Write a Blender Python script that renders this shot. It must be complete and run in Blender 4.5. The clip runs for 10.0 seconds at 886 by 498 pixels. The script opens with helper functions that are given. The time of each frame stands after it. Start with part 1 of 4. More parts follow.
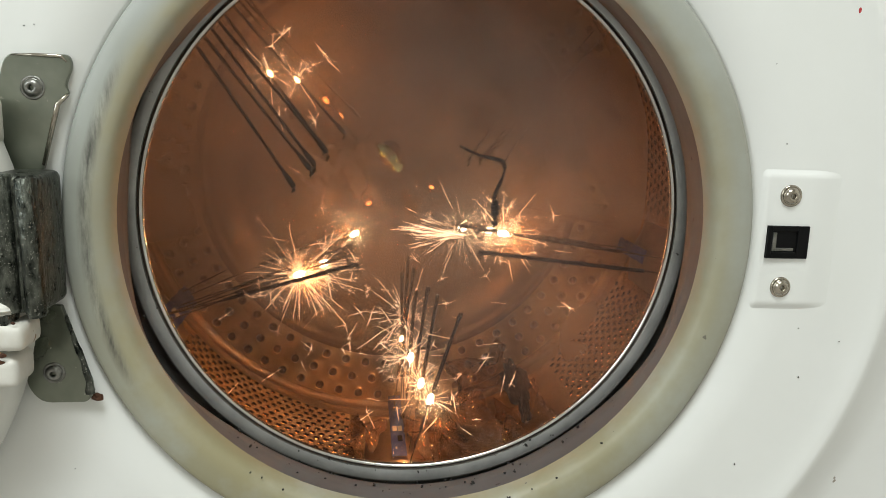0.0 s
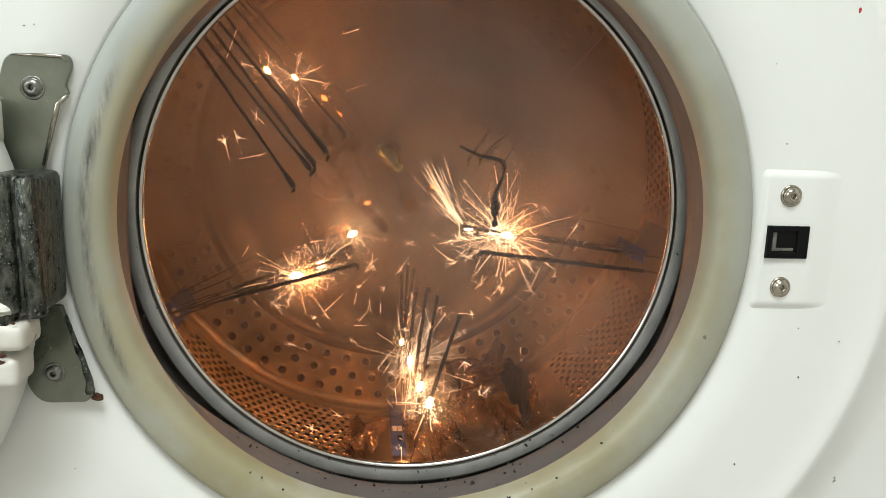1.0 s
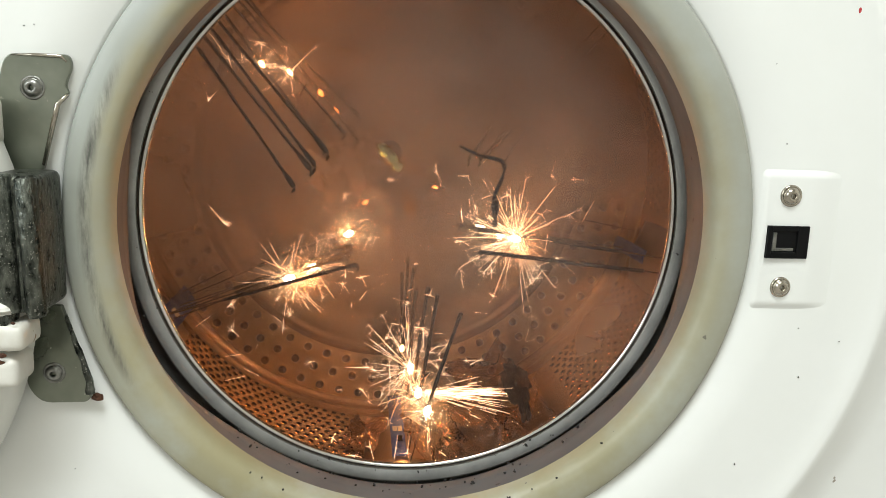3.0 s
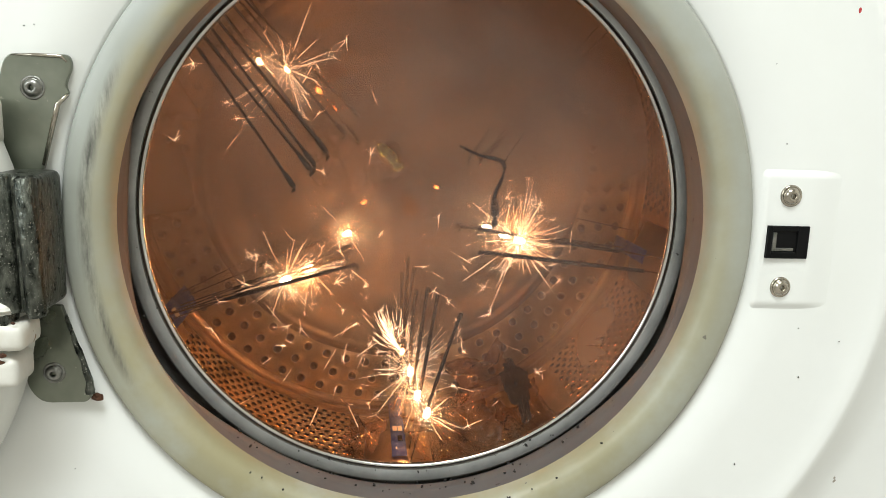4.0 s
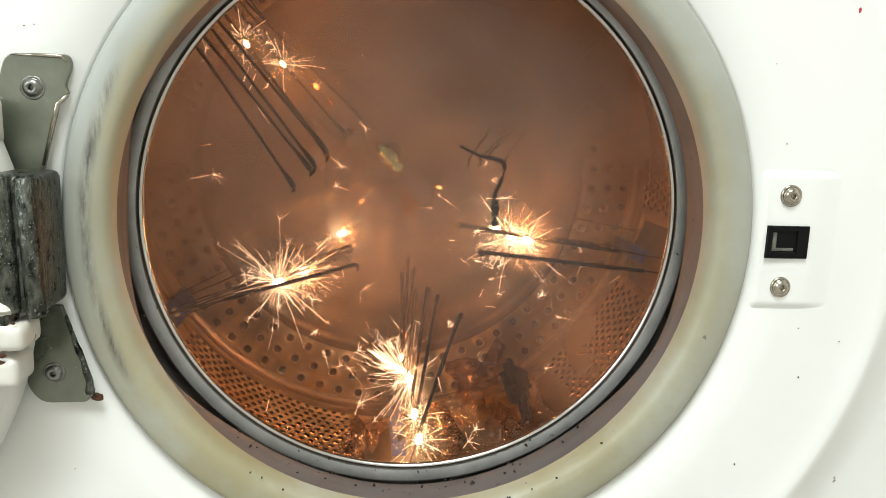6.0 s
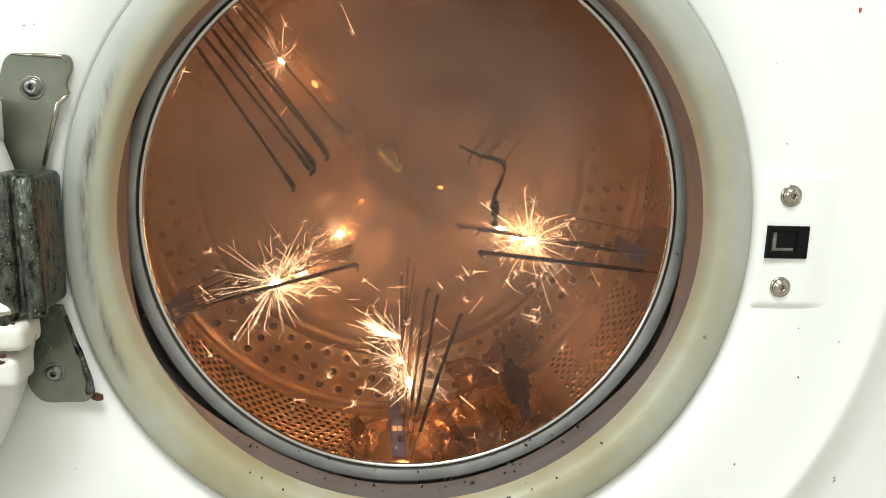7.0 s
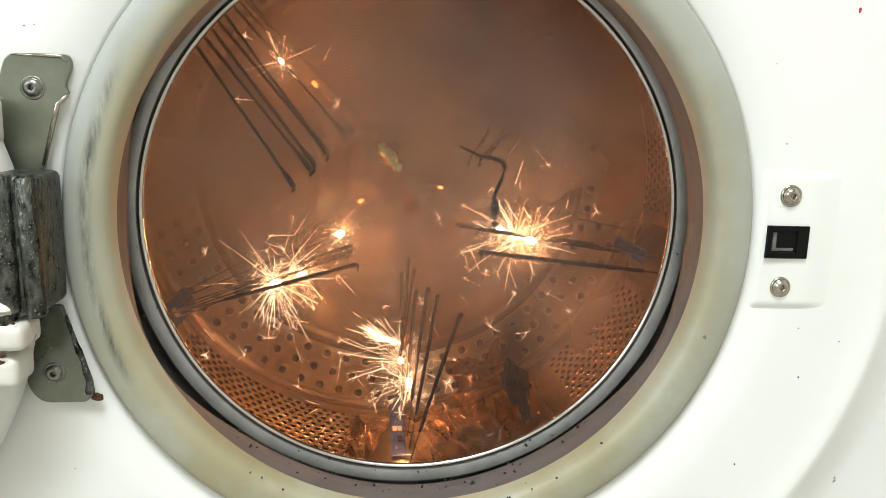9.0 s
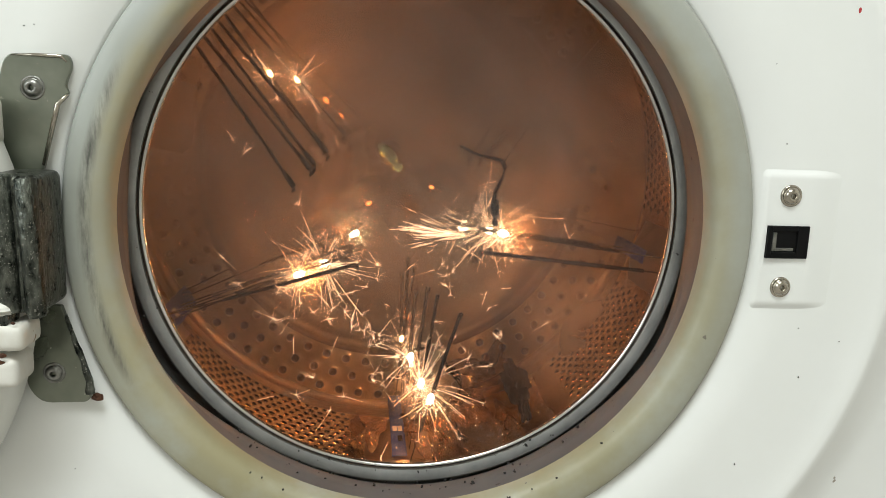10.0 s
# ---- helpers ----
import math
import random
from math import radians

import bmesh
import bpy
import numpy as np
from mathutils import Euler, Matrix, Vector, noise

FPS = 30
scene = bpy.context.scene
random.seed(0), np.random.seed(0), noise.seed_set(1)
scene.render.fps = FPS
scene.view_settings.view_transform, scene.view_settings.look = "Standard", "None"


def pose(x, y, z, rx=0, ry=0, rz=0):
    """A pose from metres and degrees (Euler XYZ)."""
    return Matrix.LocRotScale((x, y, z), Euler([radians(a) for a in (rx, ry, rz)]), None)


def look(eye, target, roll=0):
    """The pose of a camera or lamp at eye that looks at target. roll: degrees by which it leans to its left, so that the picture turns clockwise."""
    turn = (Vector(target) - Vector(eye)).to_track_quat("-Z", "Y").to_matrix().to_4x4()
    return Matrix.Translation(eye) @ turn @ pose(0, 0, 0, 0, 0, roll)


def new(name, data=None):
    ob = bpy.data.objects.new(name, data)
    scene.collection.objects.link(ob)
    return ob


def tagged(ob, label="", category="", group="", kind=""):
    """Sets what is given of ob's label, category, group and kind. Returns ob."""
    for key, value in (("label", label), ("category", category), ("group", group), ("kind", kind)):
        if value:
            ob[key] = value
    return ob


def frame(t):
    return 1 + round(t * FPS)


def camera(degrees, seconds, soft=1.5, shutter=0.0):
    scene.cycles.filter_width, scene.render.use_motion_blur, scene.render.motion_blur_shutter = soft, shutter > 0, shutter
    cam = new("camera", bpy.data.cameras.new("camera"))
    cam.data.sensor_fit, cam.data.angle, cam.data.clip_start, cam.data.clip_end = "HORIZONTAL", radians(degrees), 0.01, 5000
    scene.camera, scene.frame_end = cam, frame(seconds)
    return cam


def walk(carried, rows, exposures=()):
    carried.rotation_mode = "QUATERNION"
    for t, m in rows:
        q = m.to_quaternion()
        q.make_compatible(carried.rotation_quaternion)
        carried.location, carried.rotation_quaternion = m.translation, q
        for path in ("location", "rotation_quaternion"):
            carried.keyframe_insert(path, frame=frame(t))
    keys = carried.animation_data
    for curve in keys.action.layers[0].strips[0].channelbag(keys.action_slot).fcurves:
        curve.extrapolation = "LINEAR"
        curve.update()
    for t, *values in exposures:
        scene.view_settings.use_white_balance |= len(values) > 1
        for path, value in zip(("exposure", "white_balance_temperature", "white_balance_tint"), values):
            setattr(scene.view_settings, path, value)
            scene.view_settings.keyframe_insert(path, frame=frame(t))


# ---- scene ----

cam = camera(60, 10.0, soft=0.62)
EYE = pose(-0.0301, -0.3768, 0.5148, 79.19, 0, -6.17) @ pose(0, 0, 0, 0, 0, 2.0)
walk(cam, [(0.0, EYE), (10.0, EYE)],
     exposures=[(0.0, -0.36), (0.5, -0.26), (1.0, -0.17), (2.0, -0.09), (4.5, 0.06), (5.5, 0.11), (7.5, 0.20), (8.6, 0.20), (9.4, 0.0), (10.0, -0.24)])

# ---------------------------------------------------------------- light
world = bpy.data.worlds.new("world")
scene.world = world
world.use_nodes = True
world.node_tree.nodes["Background"].inputs[0].default_value = (0.85, 0.92, 1.0, 1)
world.node_tree.nodes["Background"].inputs[1].default_value = 0.05


def lamp(name, kind, m, energy, color, size):
    data = bpy.data.lights.new(name, kind)
    data.energy, data.color = energy, color
    if kind == "AREA":
        data.shape, data.size, data.size_y = "RECTANGLE", size[0], size[1]
    else:
        data.shadow_soft_size = size
    ob = new(name, data)
    ob.matrix_world = m
    return ob


ROOM = lamp("ceiling_lamp", "AREA", look((-0.1, -1.0, 2.35), (0, -0.55, 0.4)), 47, (0.945, 1.0, 0.985), (0.9, 0.6))
# side fill lamp; no window is known on that side
SIDE_FILL = lamp("side_fill", "AREA", look((-1.62, -1.5, 1.35), (0, -1.5, 1.2)), 26, (0.90, 0.97, 1.0), (0.9, 1.1))
# light of the burning sparklers
WARM = (1.0, 0.350, 0.096)
for spot, watts in (((-0.085, 0.245, 0.535), 0.17), ((-0.07, 0.245, 0.372), 0.27), ((-0.045, 0.32, 0.395), 0.10),
                    ((0.015, 0.262, 0.282), 0.31), ((0.098, 0.235, 0.412), 0.30)):
    lamp("sparkler_glow", "POINT", pose(*spot), watts, WARM, 0.008)

# ---------------------------------------------------------------- materials
def material(name):
    m = bpy.data.materials.new(name)
    m.use_nodes = True
    nt = m.node_tree
    return m, nt, nt.nodes["Principled BSDF"]


def node(nt, kind, **sets):
    n = nt.nodes.new(kind)
    for key, value in sets.items():
        if key in n.inputs:
            n.inputs[key].default_value = value
    return n


def noise_tex(nt, scale, detail=4.0, rough=0.55, stretch=None, coord="Object", distort=0.0):
    tc = nt.nodes.new("ShaderNodeTexCoord")
    n = node(nt, "ShaderNodeTexNoise", Scale=scale, Detail=detail, Roughness=rough, Distortion=distort)
    if stretch:
        mp = nt.nodes.new("ShaderNodeMapping")
        mp.inputs["Scale"].default_value = stretch
        nt.links.new(tc.outputs[coord], mp.inputs[0])
        nt.links.new(mp.outputs[0], n.inputs["Vector"])
    else:
        nt.links.new(tc.outputs[coord], n.inputs["Vector"])
    return n.outputs[0]


def ramp(nt, fac, stops):
    r = nt.nodes.new("ShaderNodeValToRGB")
    while len(r.color_ramp.elements) < len(stops):
        r.color_ramp.elements.new(0.5)
    for e, (p, c) in zip(r.color_ramp.elements, stops):
        e.position, e.color = p, (c if len(c) == 4 else (*c, 1))
    nt.links.new(fac, r.inputs[0])
    return r.outputs[0]


def mixed(nt, fac, a, b):
    m = nt.nodes.new("ShaderNodeMix")
    m.data_type = "RGBA"
    for sock, v in ((m.inputs[0], fac), (m.inputs[6], a), (m.inputs[7], b)):
        if hasattr(v, "is_linked"):
            nt.links.new(v, sock)
        elif isinstance(v, (int, float)):
            sock.default_value = v
        else:
            sock.default_value = (*v, 1)
    return m.outputs[2]


def bump(nt, p, height, strength, distance):
    b = node(nt, "ShaderNodeBump", Strength=strength, Distance=distance)
    nt.links.new(height, b.inputs["Height"])
    nt.links.new(b.outputs[0], p.inputs["Normal"])


def surface(name, a, b, scale, rough=(0.4, 0.6), metal=0.0, relief=0.2, depth=0.0005, fine=300, stretch=None, coat=0.0, spots=None):
    """Two tones in broad noise, fine relief, uneven gloss; spots adds dark marks with a shape of their own."""
    m, nt, p = material(name)
    broad = noise_tex(nt, scale, 5, 0.6, stretch)
    col = mixed(nt, ramp(nt, broad, [(0.35, (0, 0, 0)), (0.65, (1, 1, 1))]), a, b)
    if spots:
        sc, level, tone = spots
        mask = ramp(nt, noise_tex(nt, sc, 3, 0.6), [(level, (0, 0, 0)), (level + 0.03, (1, 1, 1))])
        col = mixed(nt, mask, col, tone)
    nt.links.new(col, p.inputs["Base Color"])
    p.inputs["Metallic"].default_value = metal
    small = noise_tex(nt, fine, 3, 0.6, stretch)
    rr = nt.nodes.new("ShaderNodeMapRange")
    rr.inputs["To Min"].default_value, rr.inputs["To Max"].default_value = rough
    nt.links.new(broad, rr.inputs[0])
    nt.links.new(rr.outputs[0], p.inputs["Roughness"])
    p.inputs["Coat Weight"].default_value = coat
    p.inputs["Coat Roughness"].default_value = 0.08
    bump(nt, p, small, relief, depth)
    return m


def glowing(name, color, strength):
    m, nt, p = material(name)
    p.inputs["Base Color"].default_value = (0.02, 0.015, 0.01, 1)
    p.inputs["Emission Color"].default_value = (*color, 1)
    p.inputs["Emission Strength"].default_value = strength
    return m


ENAMEL = surface("white_enamel", (0.80, 0.81, 0.79), (0.77, 0.78, 0.75), 6, (0.20, 0.30), 0, 0.03, 0.0004, 90, coat=0.35,
                 spots=(70, 0.765, (0.30, 0.27, 0.22)))
PLASTIC = surface("white_plastic", (0.74, 0.74, 0.70), (0.68, 0.68, 0.64), 20, (0.35, 0.5), 0, 0.05, 0.0004, 200)
STEEL = surface("brushed_steel", (0.72, 0.57, 0.43), (0.52, 0.40, 0.29), 14, (0.18, 0.31), 1.0, 0.14, 0.0007, 90)
CHROME = surface("polished_steel", (0.62, 0.61, 0.59), (0.48, 0.47, 0.45), 30, (0.14, 0.26), 1.0, 0.05, 0.0003, 300)
ZINC = surface("zinc_plated_steel", (0.135, 0.148, 0.115), (0.27, 0.285, 0.235), 14, (0.20, 0.40), 0.85, 0.16, 0.0004, 300, spots=(260, 0.68, (0.36, 0.36, 0.30)))
GREASY = surface("greasy_steel", (0.020, 0.024, 0.020), (0.15, 0.16, 0.138), 260, (0.16, 0.46), 0.9, 0.8, 0.0012, 500, (1, 1, 0.5),
                 spots=(900, 0.62, (0.30, 0.30, 0.27)))
SCREW = surface("nickel_screw", (0.50, 0.46, 0.39), (0.36, 0.33, 0.28), 200, (0.12, 0.22), 1.0, 0.05, 0.0002, 900)
BLACK = surface("black_plastic", (0.0035, 0.0035, 0.004), (0.006, 0.006, 0.006), 100, (0.35, 0.5), 0, 0.1, 0.0003, 700)
# gloss cut so the shallow socket looks as dark as a deep recess
BLACK.node_tree.nodes["Principled BSDF"].inputs["Specular IOR Level"].default_value = 0.12
GRIMY = surface("grimy_plastic", (0.72, 0.71, 0.66), (0.62, 0.60, 0.53), 60, (0.4, 0.6), 0, 0.15, 0.0005, 200, spots=(95, 0.66, (0.30, 0.21, 0.12)))
DARK = surface("dark_tub", (0.15, 0.130, 0.105), (0.22, 0.19, 0.155), 20, (0.6, 0.8), 0, 0.1, 0.001, 90)
CHAR = surface("charred_sparkler", (0.012, 0.010, 0.009), (0.032, 0.027, 0.023), 400, (0.8, 0.95), 0, 0.9, 0.001, 1200)
WIRE = surface("blackened_wire", (0.07, 0.06, 0.05), (0.13, 0.11, 0.10), 300, (0.45, 0.6), 0.7, 0.3, 0.0004, 900)
# soot and slag; also the black standing for shade inside the punched holes
SOOT_AND_SHADE = surface("soot", (0.012, 0.011, 0.01), (0.03, 0.026, 0.022), 500, (0.85, 0.95), 0, 0.6, 0.001, 1500)
RUST = surface("rust", (0.10, 0.035, 0.012), (0.05, 0.02, 0.012), 400, (0.8, 0.95), 0, 0.8, 0.001, 1200)
BLUE = surface("blue_label", (0.035, 0.075, 0.26), (0.05, 0.10, 0.32), 60, (0.4, 0.55), 0, 0.1, 0.0005, 300)
PAPER = surface("white_print", (0.46, 0.45, 0.44), (0.40, 0.39, 0.38), 90, (0.5, 0.6), 0, 0.05, 0.0003, 500)
BURNT = surface("burnt_card", (0.022, 0.015, 0.011), (0.050, 0.034, 0.025), 60, (0.6, 0.85), 0, 0.4, 0.0012, 250)
FLOOR = surface("floor_tiles", (0.42, 0.39, 0.35), (0.36, 0.33, 0.30), 5, (0.3, 0.5), 0, 0.1, 0.001, 80)
WALLS = surface("painted_wall", (0.74, 0.72, 0.67), (0.70, 0.68, 0.63), 2, (0.7, 0.85), 0, 0.2, 0.001, 120)
HOT = glowing("white_hot", (1.0, 0.80, 0.46), 55)
AMBER = glowing("amber_hot", (1.0, 0.52, 0.18), 26)
EMBER = glowing("orange_hot", (1.0, 0.25, 0.05), 8)
SPARK = glowing("spark_light", (1.0, 0.60, 0.34), 6.2)
SPARK_HOT = glowing("bright_spark_light", (1.0, 0.63, 0.37), 6.2)


def times(nt, a, b):
    m = nt.nodes.new("ShaderNodeMath")
    m.operation = "MULTIPLY"
    nt.links.new(a, m.inputs[0])
    nt.links.new(b, m.inputs[1])
    return m.outputs[0]


def rubber():
    """Pale blue-grey rubber, yellowed along its inner slope and towards the bottom, chafed on one side; the darker
    bottom and right also stand for weaker light.
    """
    m, nt, p = material("grey_green_rubber")
    tc = nt.nodes.new("ShaderNodeTexCoord")
    flat = nt.nodes.new("ShaderNodeMapping")
    flat.inputs["Location"].default_value = (0, 0, -0.45)
    flat.inputs["Scale"].default_value = (1, 0, 1)
    nt.links.new(tc.outputs["Object"], flat.inputs[0])
    far = nt.nodes.new("ShaderNodeVectorMath")
    far.operation = "LENGTH"
    nt.links.new(flat.outputs[0], far.inputs[0])
    sep = nt.nodes.new("ShaderNodeSeparateXYZ")
    nt.links.new(flat.outputs[0], sep.inputs[0])
    broad = noise_tex(nt, 9, 4, 0.6)
    col = mixed(nt, ramp(nt, broad, [(0.38, (0, 0, 0)), (0.64, (1, 1, 1))]), (0.41, 0.435, 0.415), (0.36, 0.375, 0.335))
    inner = ramp(nt, far.outputs["Value"], [(0.1500, (0.8, 0.8, 0.8)), (0.1570, (0.65, 0.65, 0.65)), (0.1625, (0, 0, 0))])
    patch = ramp(nt, noise_tex(nt, 13, 5, 0.65), [(0.34, (0.25, 0.25, 0.25)), (0.60, (1, 1, 1))])
    col = mixed(nt, times(nt, inner, patch), col, (0.38, 0.335, 0.19))
    # besides yellowing, these two tones carry the weaker light below and right
    low = node(nt, "ShaderNodeMapRange")
    for key, v in (("From Min", 0.02), ("From Max", -0.13), ("To Max", 0.85)):
        low.inputs[key].default_value = v
    nt.links.new(sep.outputs[2], low.inputs[0])
    col = mixed(nt, times(nt, low.outputs[0], patch), col, (0.285, 0.255, 0.14))
    east = node(nt, "ShaderNodeMapRange")
    for key, v in (("From Min", 0.02), ("From Max", 0.15), ("To Max", 0.55)):
        east.inputs[key].default_value = v
    nt.links.new(sep.outputs[0], east.inputs[0])
    col = mixed(nt, times(nt, east.outputs[0], patch), col, (0.27, 0.26, 0.19))
    streak = noise_tex(nt, 26, 6, 0.7, (3.0, 1.0, 0.5))
    col = mixed(nt, ramp(nt, streak, [(0.66, (0, 0, 0)), (0.75, (0.40, 0.40, 0.40))]), col, (0.13, 0.125, 0.11))
    # dark rubbed marks along the inner slope, where the door has chafed
    band = ramp(nt, far.outputs["Value"], [(0.1578, (0, 0, 0)), (0.1592, (1, 1, 1)), (0.1608, (1, 1, 1)), (0.1624, (0, 0, 0))])
    west = node(nt, "ShaderNodeMapRange")
    for key, v in (("From Min", -0.138), ("From Max", -0.150)):
        west.inputs[key].default_value = v
    nt.links.new(sep.outputs[0], west.inputs[0])
    rubbed = ramp(nt, noise_tex(nt, 45, 6, 0.75, (1.8, 1.0, 0.30)), [(0.40, (0, 0, 0)), (0.58, (0.9, 0.9, 0.9))])
    col = mixed(nt, times(nt, times(nt, band, west.outputs[0]), rubbed), col, (0.055, 0.055, 0.048))
    dots = noise_tex(nt, 130, 2, 0.5)
    col = mixed(nt, ramp(nt, dots, [(0.765, (0, 0, 0)), (0.785, (0.8, 0.8, 0.8))]), col, (0.10, 0.09, 0.075))
    nt.links.new(col, p.inputs["Base Color"])
    p.inputs["Roughness"].default_value = 0.42
    bump(nt, p, noise_tex(nt, 160, 4, 0.6), 0.15, 0.0006)
    return m


def smoke(name, low, high, scale, tone, seed):
    """Thin veil: part of the light goes through, the rest is scattered to both sides."""
    m = bpy.data.materials.new(name)
    m.use_nodes = True
    nt = m.node_tree
    nt.nodes.remove(nt.nodes["Principled BSDF"])
    tc = nt.nodes.new("ShaderNodeTexCoord")
    mp = nt.nodes.new("ShaderNodeMapping")
    mp.inputs["Location"].default_value = (seed, seed * 2, 0)
    n = node(nt, "ShaderNodeTexNoise", Scale=scale, Detail=5.0, Roughness=0.5, Distortion=0.9)
    nt.links.new(tc.outputs["Object"], mp.inputs[0])
    nt.links.new(mp.outputs[0], n.inputs["Vector"])
    sep = nt.nodes.new("ShaderNodeSeparateXYZ")
    nt.links.new(tc.outputs["Object"], sep.inputs[0])
    rise = node(nt, "ShaderNodeMapRange")
    for key, v in (("From Min", -0.13), ("From Max", 0.05), ("To Min", 0.09), ("To Max", 1.0)):
        rise.inputs[key].default_value = v
    nt.links.new(sep.outputs[2], rise.inputs[0])
    dens = node(nt, "ShaderNodeMapRange")
    for key, v in (("From Min", 0.40), ("From Max", 0.60), ("To Min", low), ("To Max", high)):
        dens.inputs[key].default_value = v
    nt.links.new(n.outputs[0], dens.inputs[0])
    mul = nt.nodes.new("ShaderNodeMath")
    mul.operation = "MULTIPLY"
    nt.links.new(rise.outputs[0], mul.inputs[0])
    nt.links.new(dens.outputs[0], mul.inputs[1])
    clear = nt.nodes.new("ShaderNodeBsdfTransparent")
    front = node(nt, "ShaderNodeBsdfDiffuse", Color=(*tone, 1))
    back = node(nt, "ShaderNodeBsdfTranslucent", Color=(*tone, 1))
    both, veil = nt.nodes.new("ShaderNodeMixShader"), nt.nodes.new("ShaderNodeMixShader")
    nt.links.new(front.outputs[0], both.inputs[1])
    nt.links.new(back.outputs[0], both.inputs[2])
    nt.links.new(mul.outputs[0], veil.inputs[0])
    nt.links.new(clear.outputs[0], veil.inputs[1])
    nt.links.new(both.outputs[0], veil.inputs[2])
    nt.links.new(veil.outputs[0], nt.nodes["Material Output"].inputs[0])
    return m


def haze():
    """Halo disc that stands for an ember's glow, thickest in the middle and gone at its edge."""
    m = bpy.data.materials.new("ember_halo")
    m.use_nodes = True
    nt = m.node_tree
    nt.nodes.remove(nt.nodes["Principled BSDF"])
    tc, mp = nt.nodes.new("ShaderNodeTexCoord"), nt.nodes.new("ShaderNodeMapping")
    mp.inputs["Scale"].default_value = (30, 30, 30)
    grad = nt.nodes.new("ShaderNodeTexGradient")
    grad.gradient_type = "SPHERICAL"
    nt.links.new(tc.outputs["Object"], mp.inputs[0])
    nt.links.new(mp.outputs[0], grad.inputs[0])
    fade = node(nt, "ShaderNodeMapRange")
    fade.interpolation_type = "SMOOTHSTEP"
    fade.inputs["To Max"].default_value = 0.34
    nt.links.new(grad.outputs[0], fade.inputs[0])
    clear = nt.nodes.new("ShaderNodeBsdfTransparent")
    back = node(nt, "ShaderNodeBsdfTranslucent", Color=(0.62, 0.52, 0.44, 1))
    veil_mix = nt.nodes.new("ShaderNodeMixShader")
    nt.links.new(fade.outputs[0], veil_mix.inputs[0])
    nt.links.new(clear.outputs[0], veil_mix.inputs[1])
    nt.links.new(back.outputs[0], veil_mix.inputs[2])
    nt.links.new(veil_mix.outputs[0], nt.nodes["Material Output"].inputs[0])
    return m


def film():
    """Clear film: most light passes, the creases mirror the sparks, a little scorched brown."""
    m = bpy.data.materials.new("crinkled_film")
    m.use_nodes = True
    nt = m.node_tree
    nt.nodes.remove(nt.nodes["Principled BSDF"])
    clear = node(nt, "ShaderNodeBsdfTransparent", Color=(0.92, 0.84, 0.76, 1))
    gloss = node(nt, "ShaderNodeBsdfGlossy", Color=(0.55, 0.45, 0.37, 1), Roughness=0.22)
    brown = node(nt, "ShaderNodeBsdfDiffuse", Color=(0.26, 0.17, 0.12, 1))
    skin, sheet = nt.nodes.new("ShaderNodeMixShader"), nt.nodes.new("ShaderNodeMixShader")
    skin.inputs[0].default_value = 0.66
    b = node(nt, "ShaderNodeBump", Strength=0.25, Distance=0.002)
    nt.links.new(noise_tex(nt, 22, 1, 0.5, (1.0, 0.5, 1.0), "Object", 0.6), b.inputs["Height"])
    nt.links.new(b.outputs[0], gloss.inputs["Normal"])
    stain = ramp(nt, noise_tex(nt, 70, 4, 0.6), [(0.35, (0.14, 0.14, 0.14)), (0.7, (0.36, 0.36, 0.36))])
    nt.links.new(stain, sheet.inputs[0])
    nt.links.new(gloss.outputs[0], skin.inputs[1])
    nt.links.new(brown.outputs[0], skin.inputs[2])
    nt.links.new(clear.outputs[0], sheet.inputs[1])
    nt.links.new(skin.outputs[0], sheet.inputs[2])
    nt.links.new(sheet.outputs[0], nt.nodes["Material Output"].inputs[0])
    return m


WORN = surface("worn_screw", (0.30, 0.30, 0.28), (0.18, 0.18, 0.165), 260, (0.25, 0.42), 0.95, 0.25, 0.0003, 700)
# greenish tint stands for room light reflected off the hub
GLINT_METAL = surface("glint_metal", (0.62, 0.80, 0.46), (0.46, 0.60, 0.34), 120, (0.15, 0.28), 1.0, 0.5, 0.001, 200)
REDMARK = surface("red_paint", (0.45, 0.03, 0.04), (0.35, 0.03, 0.03), 500, (0.4, 0.6), 0, 0.1, 0.0003, 900)
RUBBER, FILM, HALO = rubber(), film(), haze()
# inner gasket wall: shade is in the darker grey, the specks are soot
LINER = surface("shaded_rubber", (0.078, 0.083, 0.085), (0.117, 0.121, 0.122), 22, (0.5, 0.7), 0, 0.2, 0.0006, 200, spots=(150, 0.70, (0.03, 0.026, 0.022)))
FLANGE = surface("matt_steel", (0.34, 0.34, 0.325), (0.47, 0.47, 0.45), 40, (0.36, 0.52), 0.62, 0.10, 0.0003, 400, spots=(240, 0.71, (0.10, 0.095, 0.09)))
SATIN = surface("satin_steel", (0.76, 0.62, 0.44), (0.58, 0.46, 0.31), 12, (0.30, 0.44), 1.0, 0.14, 0.0007, 90)
# darker, duller steel; inside the dimples it stands for shade
DARK_STEEL = surface("dark_steel", (0.38, 0.30, 0.23), (0.24, 0.19, 0.15), 12, (0.30, 0.48), 0.95, 0.2, 0.0008, 60)

# ---------------------------------------------------------------- mesh helpers
ZC = 0.45   # height of the drum's axis over the floor


def mesh_object(name, verts, faces, mat, parent=None, label="", smooth=True):
    me = bpy.data.meshes.new(name)
    me.from_pydata(verts, [], faces)
    me.materials.append(mat)
    if smooth:
        me.polygons.foreach_set("use_smooth", [True] * len(me.polygons))
    me.update()
    ob = new(name, me)
    if parent:
        ob.parent = parent
        ob.matrix_parent_inverse = parent.matrix_basis.inverted()
    return tagged(ob, label)


